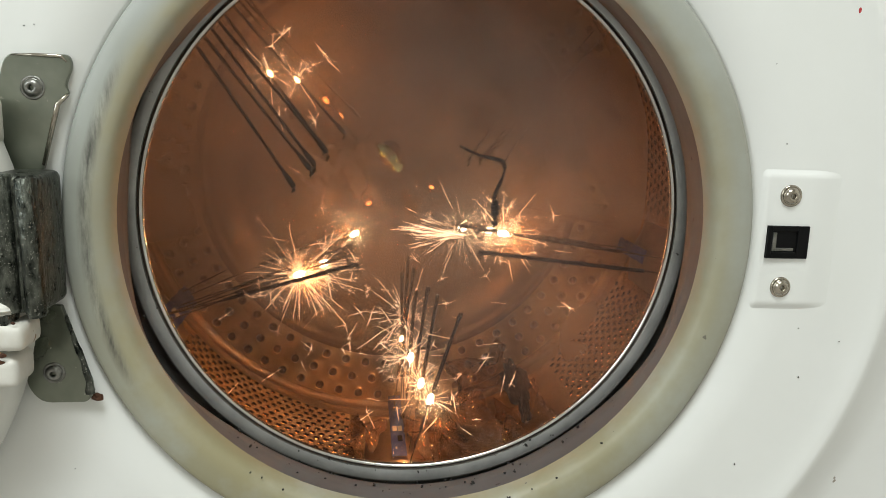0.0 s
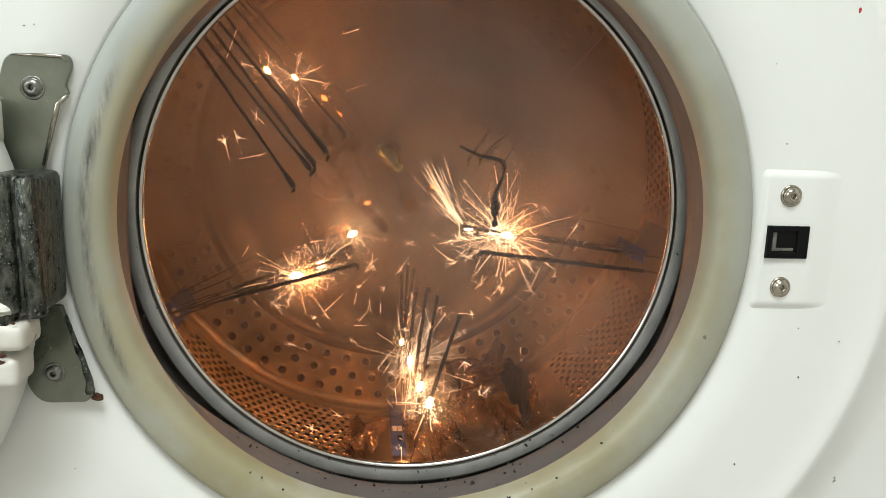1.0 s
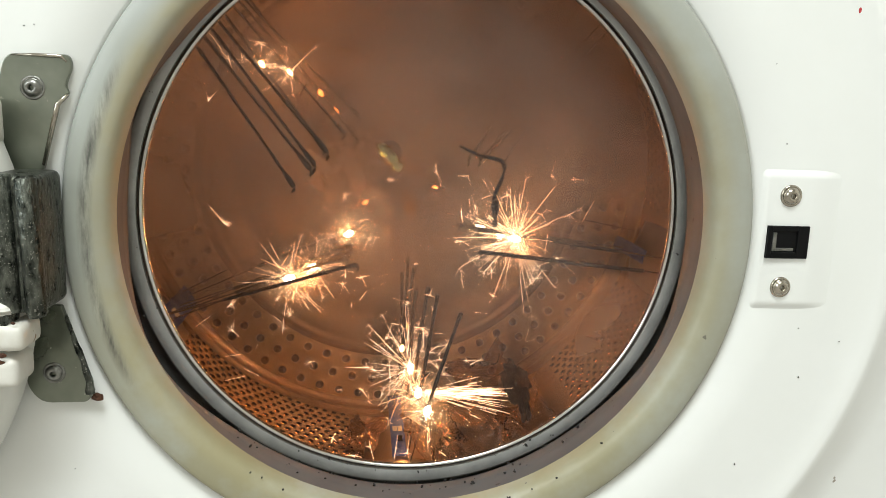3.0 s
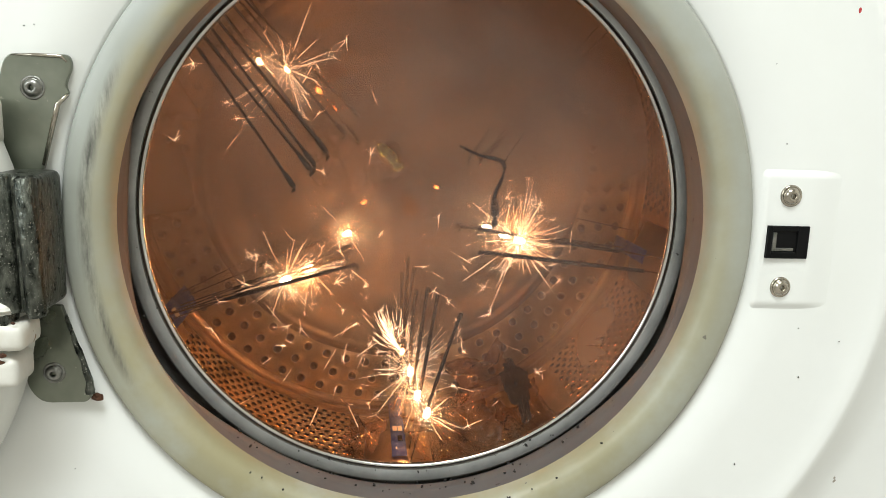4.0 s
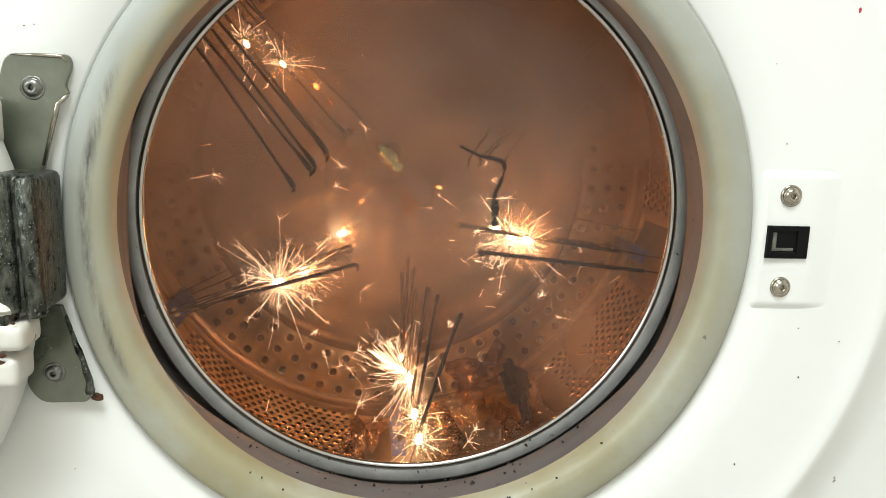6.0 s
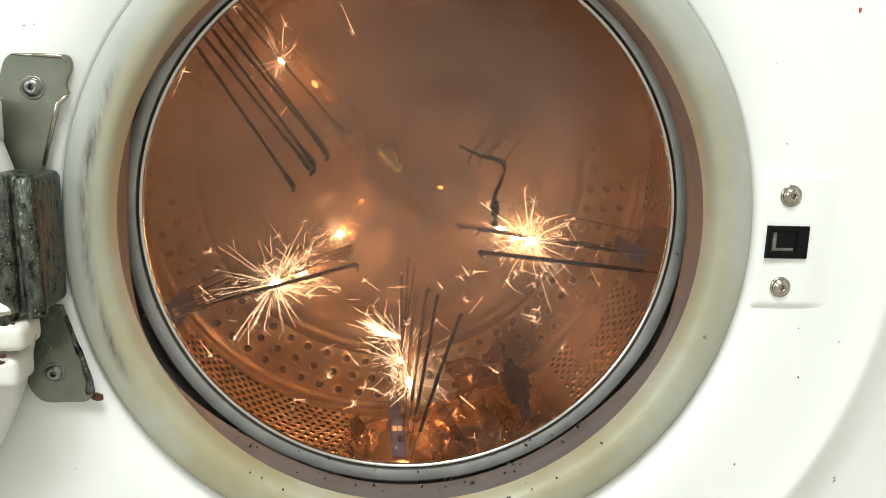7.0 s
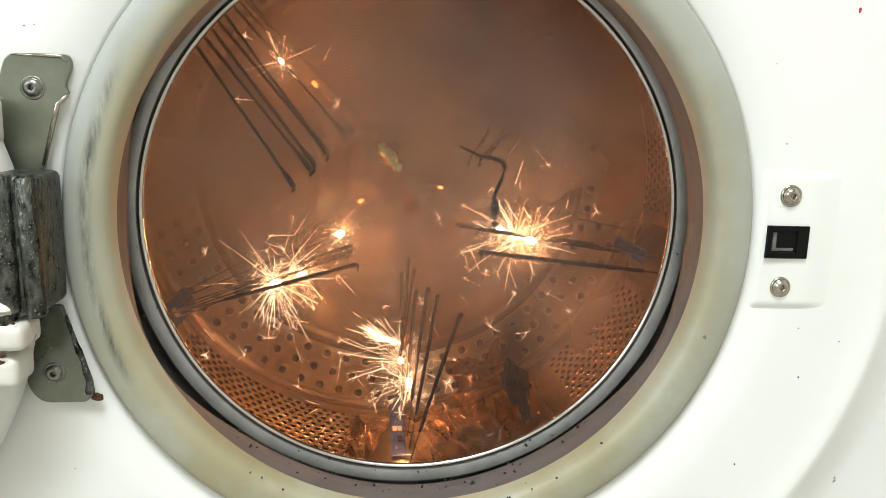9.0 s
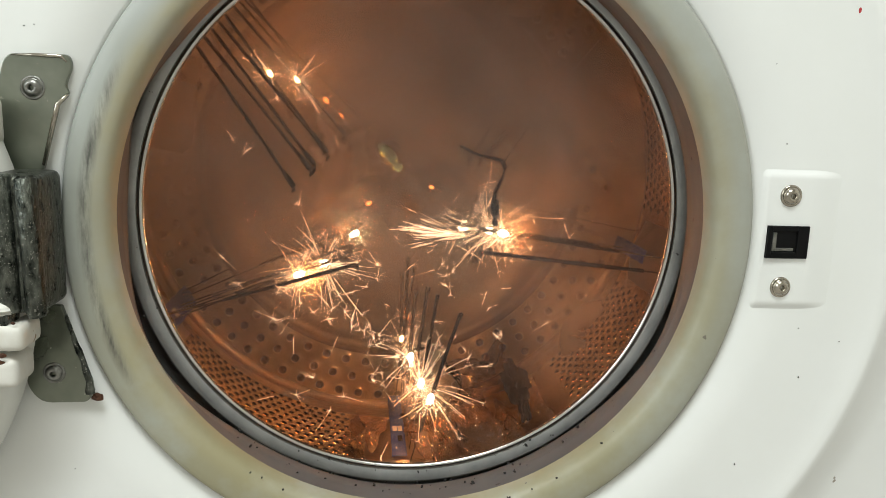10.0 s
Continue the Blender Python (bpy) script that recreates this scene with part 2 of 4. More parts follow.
def part(name, bm, mat, parent=None, label="", smooth=False):
    me = bpy.data.meshes.new(name)
    bmesh.ops.recalc_face_normals(bm, faces=bm.faces)
    bm.to_mesh(me)
    bm.free()
    me.materials.append(mat)
    if smooth:
        me.polygons.foreach_set("use_smooth", [True] * len(me.polygons))
    ob = new(name, me)
    if parent:
        ob.parent = parent
        ob.matrix_parent_inverse = parent.matrix_basis.inverted()
    return tagged(ob, label)


def base(name, place, label, category, group="", kind=""):
    ob = new(name)
    ob.empty_display_size = 0.02
    ob.matrix_basis = Matrix.Translation(place)
    return tagged(ob, label, category, group, kind)


def lathe(name, profile, mat, parent=None, label="", n=192, centre=(0, ZC)):
    """Turns a profile of (radius, y), or a function of the angle that gives one, about the drum's axis."""
    verts, faces = [], []
    for i in range(n):
        a = 2 * math.pi * i / n
        row = profile(a) if callable(profile) else profile
        k = len(row)
        verts += [(centre[0] + r * math.cos(a), y, centre[1] + r * math.sin(a)) for r, y in row]
    for i in range(n):
        j = (i + 1) % n
        faces += [(i * k + s, j * k + s, j * k + s + 1, i * k + s + 1) for s in range(k - 1)]
    return mesh_object(name, verts, faces, mat, parent, label)


def box(bm, x0, x1, y0, y1, z0, z1, bevel=0.0, segments=2):
    made = bmesh.ops.create_cube(bm, size=1, matrix=Matrix.LocRotScale(
        ((x0 + x1) / 2, (y0 + y1) / 2, (z0 + z1) / 2), None, (abs(x1 - x0), abs(y1 - y0), abs(z1 - z0))))
    if bevel:
        edges = list({e for v in made["verts"] for e in v.link_edges})
        bmesh.ops.bevel(bm, geom=edges, offset=bevel, segments=segments, affect="EDGES", profile=0.6)
    return bm


def plate(corners, y0, y1, bevel):
    """A flat plate in the plane of the machine's front, corners as (x, z), from y0 (front) to y1."""
    bm = bmesh.new()
    low = [bm.verts.new((x, y1, z)) for x, z in corners]
    face = bm.faces.new(low)
    up = bmesh.ops.extrude_face_region(bm, geom=[face])
    bmesh.ops.translate(bm, verts=[v for v in up["geom"] if isinstance(v, bmesh.types.BMVert)], vec=(0, y0 - y1, 0))
    bmesh.ops.bevel(bm, geom=[e for e in bm.edges], offset=bevel, segments=2, affect="EDGES", profile=0.6)
    return bm


def rounded(corners, radius):
    """The outline with each corner turned into a short arc."""
    out, n = [], len(corners)
    for i in range(n):
        p, a, b = (Vector(corners[k % n]) for k in (i, i - 1, i + 1))
        r = min(radius[i] if isinstance(radius, (list, tuple)) else radius, 0.45 * (a - p).length, 0.45 * (b - p).length)
        u, w = p + (a - p).normalized() * r, p + (b - p).normalized() * r
        out += [tuple((1 - t) ** 2 * u + 2 * t * (1 - t) * p + t * t * w) for t in (0, 0.25, 0.5, 0.75, 1)]
    return out


def tube(bm, points, radii, sides=6):
    """A rod through the points, with its own thickness at each."""
    rings = []
    for i, p in enumerate(points):
        p = Vector(p)
        way = (Vector(points[min(i + 1, len(points) - 1)]) - Vector(points[max(i - 1, 0)])).normalized()
        q = way.to_track_quat("Z", "Y")
        rings.append([bm.verts.new(p + q @ Vector((radii[i] * math.cos(2 * math.pi * s / sides),
                                                    radii[i] * math.sin(2 * math.pi * s / sides), 0))) for s in range(sides)])
    for a, b in zip(rings, rings[1:]):
        for s in range(sides):
            bm.faces.new((a[s], a[(s + 1) % sides], b[(s + 1) % sides], b[s]))
    bm.faces.new(rings[0][::-1])
    bm.faces.new(rings[-1])
    return bm


# ---------------------------------------------------------------- room
def room():
    bm = box(bmesh.new(), -1.6, 1.6, -2.6, 0.8, -0.06, 0)
    tagged(part("floor", bm, FLOOR), "plain beige tiled floor under the washing machine", "floor", kind="structure")
    for name, b in (("wall_north", (-1.6, 1.6, 0.8, 0.9)), ("wall_south", (-1.6, 1.6, -2.7, -2.6)),
                    ("wall_east", (1.6, 1.7, -2.7, 0.9))):
        tagged(part(name, box(bmesh.new(), *b, -0.06, 2.5), WALLS), "plain off-white painted wall of the room", "wall", kind="structure")
    # opening and window made up to carry the side fill lamp
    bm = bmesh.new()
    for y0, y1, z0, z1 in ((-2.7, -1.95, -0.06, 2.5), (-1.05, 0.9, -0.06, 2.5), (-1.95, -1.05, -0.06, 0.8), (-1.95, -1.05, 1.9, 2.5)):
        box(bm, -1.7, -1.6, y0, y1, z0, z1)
    tagged(part("wall_west", bm, WALLS), "plain off-white painted wall with an opening made up for the fill lamp", "wall", kind="structure")
    w = base("made_up_window", (-1.65, -1.5, 0.8), "made-up white framed window in the side wall, for the fill lamp", "window", kind="structure")
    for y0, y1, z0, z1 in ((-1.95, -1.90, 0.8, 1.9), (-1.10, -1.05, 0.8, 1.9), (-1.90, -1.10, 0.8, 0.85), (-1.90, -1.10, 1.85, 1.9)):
        part("made_up_frame", box(bmesh.new(), -1.69, -1.64, y0, y1, z0, z1, 0.004), PLASTIC, w)
    # unseen housing, added above the ceiling area lamp
    c = base("ceiling_light", (-0.1, -1.0, 2.5), "flat white ceiling light over the washing machine", "lamp")
    part("housing", box(bmesh.new(), -0.57, 0.37, -1.32, -0.68, 2.44, 2.5, 0.01), PLASTIC, c)
    tagged(part("ceiling", box(bmesh.new(), -1.7, 1.7, -2.7, 0.9, 2.5, 2.6), WALLS), "plain off-white painted ceiling", "ceiling", kind="structure")


# ---------------------------------------------------------------- washing machine
def front_panel(machine):
    """Front with a round opening, a flat dish round it and a soft edge that falls back to the outer front."""
    n, verts, faces = 256, [], []
    prof = [(0.1715, 0.016), (0.1715, 0.006), (0.1722, 0.002), (0.174, 0.0), (0.20, -0.0008), (0.225, -0.0008), (0.240, -0.0005), (0.2490, -0.0015),
            (0.2530, -0.0024), (0.2560, -0.0018), (0.2600, 0.0002), (0.2660, 0.0030), (0.2750, 0.0068), (0.2880, 0.0105)]
    for i in range(n):
        a = 2 * math.pi * i / n
        c, s = math.cos(a), math.sin(a)
        verts += [(r * c, y, ZC + r * s) for r, y in prof]
        k = min(0.298 / max(abs(c), 1e-6), (0.395 if s > 0 else 0.42) / max(abs(s), 1e-6))
        verts.append((k * c, 0.0125, ZC + k * s))
    k = len(prof) + 1
    for i in range(n):
        j = (i + 1) % n
        faces += [(i * k + t, j * k + t, j * k + t + 1, i * k + t + 1) for t in range(k - 1)]
    mesh_object("front_panel", verts, faces, ENAMEL, machine, "glossy white enamel front with a round dish")


def screw(parent, x, z, y, r, flange=True, worn=False):
    """Pan-head screw: flange, domed head and a six-sided recess."""
    prof = [(0.0001, 0.0020), (r * 0.20, 0.0018), (r * 0.22, -0.0008), (r * 0.26, -0.0026), (r * 0.50, -0.0022), (r * 0.72, -0.0010), (r * 0.78, 0.0)]
    if flange:
        prof += [(r * 0.80, -0.0005), (r * 0.96, -0.0003), (r, 0.0006)]
    prof = [(a, y + b) for a, b in prof]
    return lathe("screw", prof, WORN if worn else SCREW, parent, "dull worn pan-head screw" if worn else "shiny steel pan-head screw", 24, (x, z))


def washing_machine():
    m = base("washing_machine", (0, 0.3, 0), "white front-loading washing machine with its round door swung open", "washing machine")
    front_panel(m)
    bm = bmesh.new()
    for b in ((-0.30, -0.297, 0.016, 0.58, 0.02, 0.85), (0.297, 0.30, 0.016, 0.58, 0.02, 0.85), (-0.297, 0.297, 0.577, 0.58, 0.02, 0.85),
              (-0.30, 0.30, 0.016, 0.58, 0.85, 0.875), (-0.30, 0.30, 0.016, 0.58, 0.0, 0.02)):
        box(bm, *b)
    part("cabinet", bm, ENAMEL, m, "white sheet-steel cabinet")
    # grey rubber bellows: front roll, then the inner wall back to the gap before the drum
    def gap(a):
        """How far back the rubber wall reaches; its sagging stretches are shaped to fit the camera's view."""
        d = lambda deg, w: math.exp(-(((math.degrees(a) - deg + 180) % 360 - 180) / w) ** 2)
        return 0.0305 - 0.0200 * d(207, 19) - 0.008 * d(334, 15) - 0.019 * d(157, 10) - 0.003 * d(270, 30)
    lathe("door_gasket", [(0.1716, 0.014), (0.1715, 0.0010), (0.1712, -0.0020), (0.1703, -0.0038), (0.1685, -0.0046), (0.1650, -0.0050), (0.1610, -0.0051), (0.1570, -0.0049), (0.1540, -0.0040),
                          (0.1518, -0.0022), (0.1503, 0.0008), (0.1494, 0.0040), (0.1490, 0.0075)], RUBBER, m, "grey-green rubber door gasket, yellowed and stained, weaker light in its darker side", 256)
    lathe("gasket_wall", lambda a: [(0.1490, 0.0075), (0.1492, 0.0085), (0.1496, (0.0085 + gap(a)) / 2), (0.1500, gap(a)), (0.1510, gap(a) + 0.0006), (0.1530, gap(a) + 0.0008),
                                    (0.1680, gap(a) + 0.0008), (0.1720, 0.0310)], LINER, m, "mauve-grey inner wall of the gasket, shade in its base colour, specked with soot", 256)
    lathe("gasket_fold", [(0.1720, 0.0312), (0.1660, 0.0330), (0.1640, 0.038), (0.166, 0.044), (0.178, 0.046)], DARK, m, "dark fold of the gasket", 128)
    lathe("tub", [(0.175, 0.046), (0.262, 0.060), (0.266, 0.30), (0.262, 0.42), (0.20, 0.44), (0.0005, 0.445)], DARK, m, "dark outer tub behind the drum", 96)
    # latch: low pad, shallow socket in black for a deep recess's shade, a steel catch, two screws
    soft = lambda u: max(0.0, min(1.0, u)) ** 2 * (3 - 2 * max(0.0, min(1.0, u)))
    nx, nz, verts, faces = 44, 60, [], []
    for i in range(nx + 1):
        for j in range(nz + 1):
            x, z = 0.1735 + 0.0505 * i / nx, 0.4105 + 0.0785 * j / nz
            h = soft((x - 0.1740) / 0.0040) * soft((0.2235 - x) / 0.0220) * soft((z - 0.4115) / 0.0055) * soft((0.4880 - z) / 0.0050)
            rr = math.hypot(x, z - ZC)
            verts.append((x, 0.0003 - 0.0008 * min(1.0, max(0.0, (rr - 0.174) / 0.026)) - 0.0019 * h, z))
    faces = [(i * (nz + 1) + j, i * (nz + 1) + j + 1, (i + 1) * (nz + 1) + j + 1, (i + 1) * (nz + 1) + j) for i in range(nx) for j in range(nz)]
    mesh_object("latch_pad", verts, [f[::-1] for f in faces], ENAMEL, m, "low white swelling round the latch")
    bm = bmesh.new()
    for b in ((0.1797, 0.1822, 0.4407, 0.4578), (0.1960, 0.2023, 0.4407, 0.4578), (0.1822, 0.1960, 0.4551, 0.4578), (0.1822, 0.1960, 0.4407, 0.4440)):
        box(bm, b[0], b[1], -0.0038, -0.0016, b[2], b[3], 0.0003, 1)
    box(bm, 0.1797, 0.2023, -0.0027, -0.0016, 0.4407, 0.4578)
    socket = part("latch_socket", bm, BLACK, m, "shallow black plastic latch socket, shade of a deep recess in its colour")
    bm = box(bmesh.new(), 0.1826, 0.1848, -0.0034, -0.0026, 0.4444, 0.4545, 0.0003, 1)
    box(bm, 0.1848, 0.1945, -0.0034, -0.0026, 0.4444, 0.4462, 0.0003, 1)
    part("latch_catch", bm, WORN, socket, "grey metal catch in the socket")
    screw(m, 0.1905, 0.4735, -0.0026, 0.0058)
    screw(m, 0.1903, 0.4250, -0.0026, 0.0056)
    rnd, bm = random.Random(4), bmesh.new()
    spots = ((-0.1784, 0.5431), (-0.1828, 0.5424), (-0.1721, 0.327), (0.2077, 0.3743), (0.2285, 0.3946), (0.1855, 0.5), (0.1752, 0.5395), (0.2322, 0.5328), (0.1768, 0.3238), (0.2042, 0.402))
    for x, z in spots:
        bmesh.ops.create_icosphere(bm, subdivisions=1, radius=rnd.uniform(0.00028, 0.0005), matrix=Matrix.LocRotScale((x, -0.0011, z), None, (1, 0.4, rnd.uniform(0.7, 1.5))))
    tagged(part("dirt_specks", bm, SOOT_AND_SHADE, m, "small dark specks on the enamel"), kind="stuff")
    bm = bmesh.new()
    bmesh.ops.create_icosphere(bm, subdivisions=2, radius=0.0012, matrix=Matrix.LocRotScale((0.2158, -0.0010, 0.5672), None, (0.7, 0.3, 1.3)))
    part("red_mark", bm, REDMARK, m, "small red mark on the enamel")
    return m


def door_hinge():
    h = base("door_hinge", (-0.18, 0, 0.37), "dull zinc-plated steel door hinge, greasy and rusted at one corner", "hinge")
    up = [(-0.1935, 0.5205), (-0.1905, 0.5300), (-0.1632, 0.5303), (-0.1618, 0.5255), (-0.1655, 0.5160), (-0.1638, 0.5130), (-0.1685, 0.5095), (-0.1770, 0.478),
          (-0.190, 0.474), (-0.196, 0.500)]
    upper = part("upper_plate", plate(rounded(up, [0.004, 0.006, 0.006, 0.003, 0.003, 0.001, 0.002, 0.001, 0.001, 0.004]), -0.0042, -0.0012, 0.0006), ZINC, h)
    lo = [(-0.186, 0.413), (-0.1730, 0.413), (-0.1600, 0.3720), (-0.1625, 0.3638), (-0.1850, 0.3635), (-0.1915, 0.373)]
    lower = part("lower_plate", plate(rounded(lo, [0.001, 0.001, 0.004, 0.003, 0.006, 0.005]), -0.0042, -0.0012, 0.0006), ZINC, h)
    bm = tube(bmesh.new(), [(-0.1728, -0.0345, 0.4785), (-0.1728, -0.0345, 0.4770), (-0.1716, -0.0345, 0.4180), (-0.1714, -0.0345, 0.4160)], [0.0034, 0.0044, 0.0044, 0.0034], 20)
    tube(bm, [(-0.1835, -0.0345, 0.4785), (-0.1833, -0.0345, 0.4770), (-0.1820, -0.0345, 0.4200), (-0.1818, -0.0345, 0.4180)], [0.0034, 0.0046, 0.0046, 0.0034], 16)
    part("pin_roll", bm, GREASY, h, "greasy rolled hinge barrel", True)
    part("leaf", box(bmesh.new(), -0.2080, -0.1685, -0.0350, -0.0050, 0.4170, 0.4785, 0.0045, 4), GREASY, h, "dark greasy bent hinge leaf", True)
    part("pivot", tube(bmesh.new(), [(-0.1855, -0.030, 0.4160), (-0.1855, -0.040, 0.4160)], [0.0048, 0.0042], 14), GREASY, h)
    # lighter strips stand for the highlight along the plate's edges
    part("edge_fold", tube(bmesh.new(), [(-0.1880, -0.0040, 0.5293), (-0.1780, -0.0043, 0.5296), (-0.1665, -0.0043, 0.5294), (-0.1640, -0.0042, 0.5270)], [0.0004, 0.0008, 0.0009, 0.0005], 8), SCREW, upper, "bright edge strip, its highlight put into lighter metal", True)
    part("edge_fold", tube(bmesh.new(), [(-0.1645, -0.0040, 0.5125), (-0.1690, -0.0046, 0.5080), (-0.1765, -0.0046, 0.480)], [0.0008, 0.0013, 0.0010], 8), SCREW, upper, "bright edge strip, its highlight put into lighter metal", True)
    bm = tube(bmesh.new(), [(-0.1705, -0.0050, 0.4080), (-0.1655, -0.0052, 0.3900), (-0.1615, -0.0050, 0.3760), (-0.1615, -0.0044, 0.3690)], [0.0009, 0.0014, 0.0015, 0.0026], 10)
    bmesh.ops.subdivide_edges(bm, edges=bm.edges[:], cuts=2, use_grid_fill=True)
    for v in bm.verts:
        v.co += Vector(noise.noise_vector(v.co * 600)) * 0.0012
    part("edge_fold", bm, GREASY, lower, "dark flaking greasy edge", True)
    screw(upper, -0.1795, 0.5150, -0.0044, 0.0056, worn=True)
    screw(lower, -0.1780, 0.3790, -0.0044, 0.0054, worn=True)
    bm = bmesh.new()
    bmesh.ops.create_icosphere(bm, subdivisions=2, radius=0.0028, matrix=Matrix.LocRotScale((-0.1585, -0.0042, 0.3665), None, (1.0, 0.5, 0.8)))
    for v in bm.verts:
        v.co += Vector(noise.noise_vector(v.co * 900)) * 0.0009
    part("rust_lump", bm, RUST, lower, "flaky brown rust")


def open_door():
    d = base("washing_machine_door", (-0.345, -0.03, 0.24), "white plastic washing machine door, swung wide open", "door")
    c = (-0.354, 0.430)
    lathe("outer_ring", [(0.135, -0.020), (0.150, -0.032), (0.164, -0.034), (0.172, -0.030), (0.1745, -0.022), (0.1745, -0.012), (0.171, -0.006), (0.14, -0.004), (0.135, -0.020)],
          PLASTIC, d, "white plastic door ring", 128, c)
    lathe("inner_ring", [(0.1600, -0.0335), (0.1620, -0.0400), (0.1650, -0.0415), (0.1675, -0.0400), (0.1690, -0.0325)], PLASTIC, d, "raised white rib", 128, c)
    lathe("door_glass", [(0.0005, -0.085), (0.06, -0.080), (0.105, -0.062), (0.128, -0.035), (0.136, -0.018)], CHROME, d, "bowl-shaped door glass", 64, c)
    for x0, x1, y0, y1, z0, z1 in ((-0.1935, -0.1804, -0.041, -0.020, 0.4165, 0.4231), (-0.1941, -0.1753, -0.042, -0.020, 0.4016, 0.4138), (-0.1961, -0.1792, -0.041, -0.020, 0.3846, 0.3985)):
        part("hinge_bracket", box(bmesh.new(), x0, x1, y0, y1, z0, z1, 0.0045, 5), GRIMY, d, "grimy white plastic lug with brown stains", True)
    for x, y, z, r in ((-0.1843, -0.0415, 0.4004, 0.0013), (-0.1791, -0.0415, 0.4149, 0.0007), (-0.1857, -0.0405, 0.3970, 0.0014)):
        bm = bmesh.new()
        bmesh.ops.create_icosphere(bm, subdivisions=2, radius=r, matrix=Matrix.LocRotScale((x, y, z), None, (1.5, 0.25, 0.8)))
        for v in bm.verts:
            v.co += Vector(noise.noise_vector(v.co * 800)) * 0.0006
        part("rust_stain", bm, RUST, d, "brown rust crust", True)
    part("hinge_bracket", box(bmesh.new(), -0.214, -0.190, -0.037, -0.010, 0.490, 0.510, 0.003, 3), GRIMY, d, "grimy white plastic bracket", True)


# ---------------------------------------------------------------- drum
RD = 0.240
LIFTERS = (-89, -147.5, -16, 137, 56)


def drum():
    d = base("drum", (0, 0.21, ZC - RD), "shiny stainless steel washing drum with punched holes, sooty", "drum")
    lathe("rim", [(0.172, 0.0560), (0.1600, 0.0540), (0.1596, 0.0492), (0.1589, 0.0478), (0.1578, 0.0473), (0.1555, 0.0475), (0.1535, 0.0479), (0.1518, 0.0484)],
          FLANGE, d, "matt grey steel flange of the drum rim, specked with soot", 256)
    roll = [(0.1499 + 0.0021 * math.cos(q), 0.0497 - 0.0021 * math.sin(q)) for q in (radians(g) for g in range(30, 211, 15))]
    lathe("rim_bead", [(0.1518, 0.0484)] + roll + [(0.1495, 0.0525), (0.1520, 0.0560)], CHROME, d, "polished rolled steel bead", 256)
    lathe("front_wall", [(0.1520, 0.0560), (0.170, 0.066), (0.22, 0.084), (0.236, 0.096), (RD, 0.108)], STEEL, d, "steel front ring of the drum", 128)
    # side wall: punched zone of shallow pits closed in black, then the plain band
    pitch_y, y0, rows = 0.0090, 0.108, 25
    cols = 171
    verts, faces, dark = [], [], []
    da = 2 * math.pi / cols
    hole = 0.0026
    ring = [(-1, -1), (0, -1), (1, -1), (1, 0), (1, 1), (0, 1), (-1, 1), (-1, 0)]
    for i in range(rows):
        for j in range(cols):
            a = (j + 0.5 * (i % 2)) * da
            yc = y0 + (i + 0.5) * pitch_y
            deg = (math.degrees(a) + 180) % 360 - 180
            open_here = i > 2 and (-141 < deg < -99 or -50 < deg < -25 or -7 < deg < 46 or 66 < deg < 127 or deg > 147 or deg < -158)
            k = len(verts)
            outer = [(a + u * da / 2, yc + w * pitch_y / 2, RD) for u, w in ring]
            if open_here:
                inner, deep, lip = [], [], []
                for s in range(8):
                    t = math.atan2(ring[s][1], ring[s][0])
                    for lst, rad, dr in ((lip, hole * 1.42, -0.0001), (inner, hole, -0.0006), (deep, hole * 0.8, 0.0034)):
                        lst.append((a + rad * math.cos(t) / RD, yc + rad * math.sin(t), RD + dr))
                pts = outer + lip + inner + deep
                # black pit faces stand for the shade inside each hole
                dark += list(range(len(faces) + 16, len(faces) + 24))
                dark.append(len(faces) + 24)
                for o in (0, 8, 16):
                    faces += [(k + o + s, k + o + (s + 1) % 8, k + o + 8 + (s + 1) % 8, k + o + 8 + s) for s in range(8)]
                faces.append(tuple(range(k + 24, k + 32)))
            else:
                pts = outer
                faces.append(tuple(range(k, k + 8)))
            verts += [(r * math.cos(t), y, ZC + r * math.sin(t)) for t, y, r in pts]
    wall = tagged(mesh_object("punched_wall", verts, faces, STEEL, d, "steel drum wall punched with small holes", False), kind="stuff")
    wall.data.materials.append(SOOT_AND_SHADE)
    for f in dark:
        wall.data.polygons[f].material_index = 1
    y1 = y0 + rows * pitch_y
    lathe("back_band", [(RD, y1), (RD, 0.3440), (0.2388, 0.3450), (0.2388, 0.3470), (RD, 0.3480), (RD, 0.3530), (0.2394, 0.3565), (0.2380, 0.3588), (0.2345, 0.3600)],
          DARK_STEEL, d, "plain steel band with a rolled seam", 192)
    # back plate: rows of round dimples between a rolled seam and a domed centre
    verts, faces, dark = [], [], []
    edges = [0.2345, 0.2193, 0.2028, 0.1862]
    for ring_r, count, r_out, r_in in ((0.2275, 72, edges[0], edges[1]), (0.2110, 67, edges[1], edges[2]), (0.1945, 62, edges[2], edges[3])):
        step = 2 * math.pi / count
        for j in range(count):
            a = math.radians(-137.9) + j * step
            k = len(verts)
            border = [(a + step * (u - 0.5), r_in) for u in (0, 0.25, 0.5, 0.75, 1)] + [(a + step / 2, (r_in + r_out) / 2)]
            border += [(a - step * (u - 0.5), r_out) for u in (0, 0.25, 0.5, 0.75, 1)] + [(a - step / 2, (r_in + r_out) / 2)]
            loops = [[(r * math.cos(t), 0.360, ZC + r * math.sin(t)) for t, r in border]]
            for rad, y in ((0.0064, 0.3600), (0.0054, 0.3591), (0.0046, 0.3590), (0.0040, 0.3600), (0.0037, 0.3625), (0.0026, 0.3655), (0.0008, 0.3665)):
                row = []
                for t, r in border:
                    u, w = (t - a) * ring_r, r - ring_r
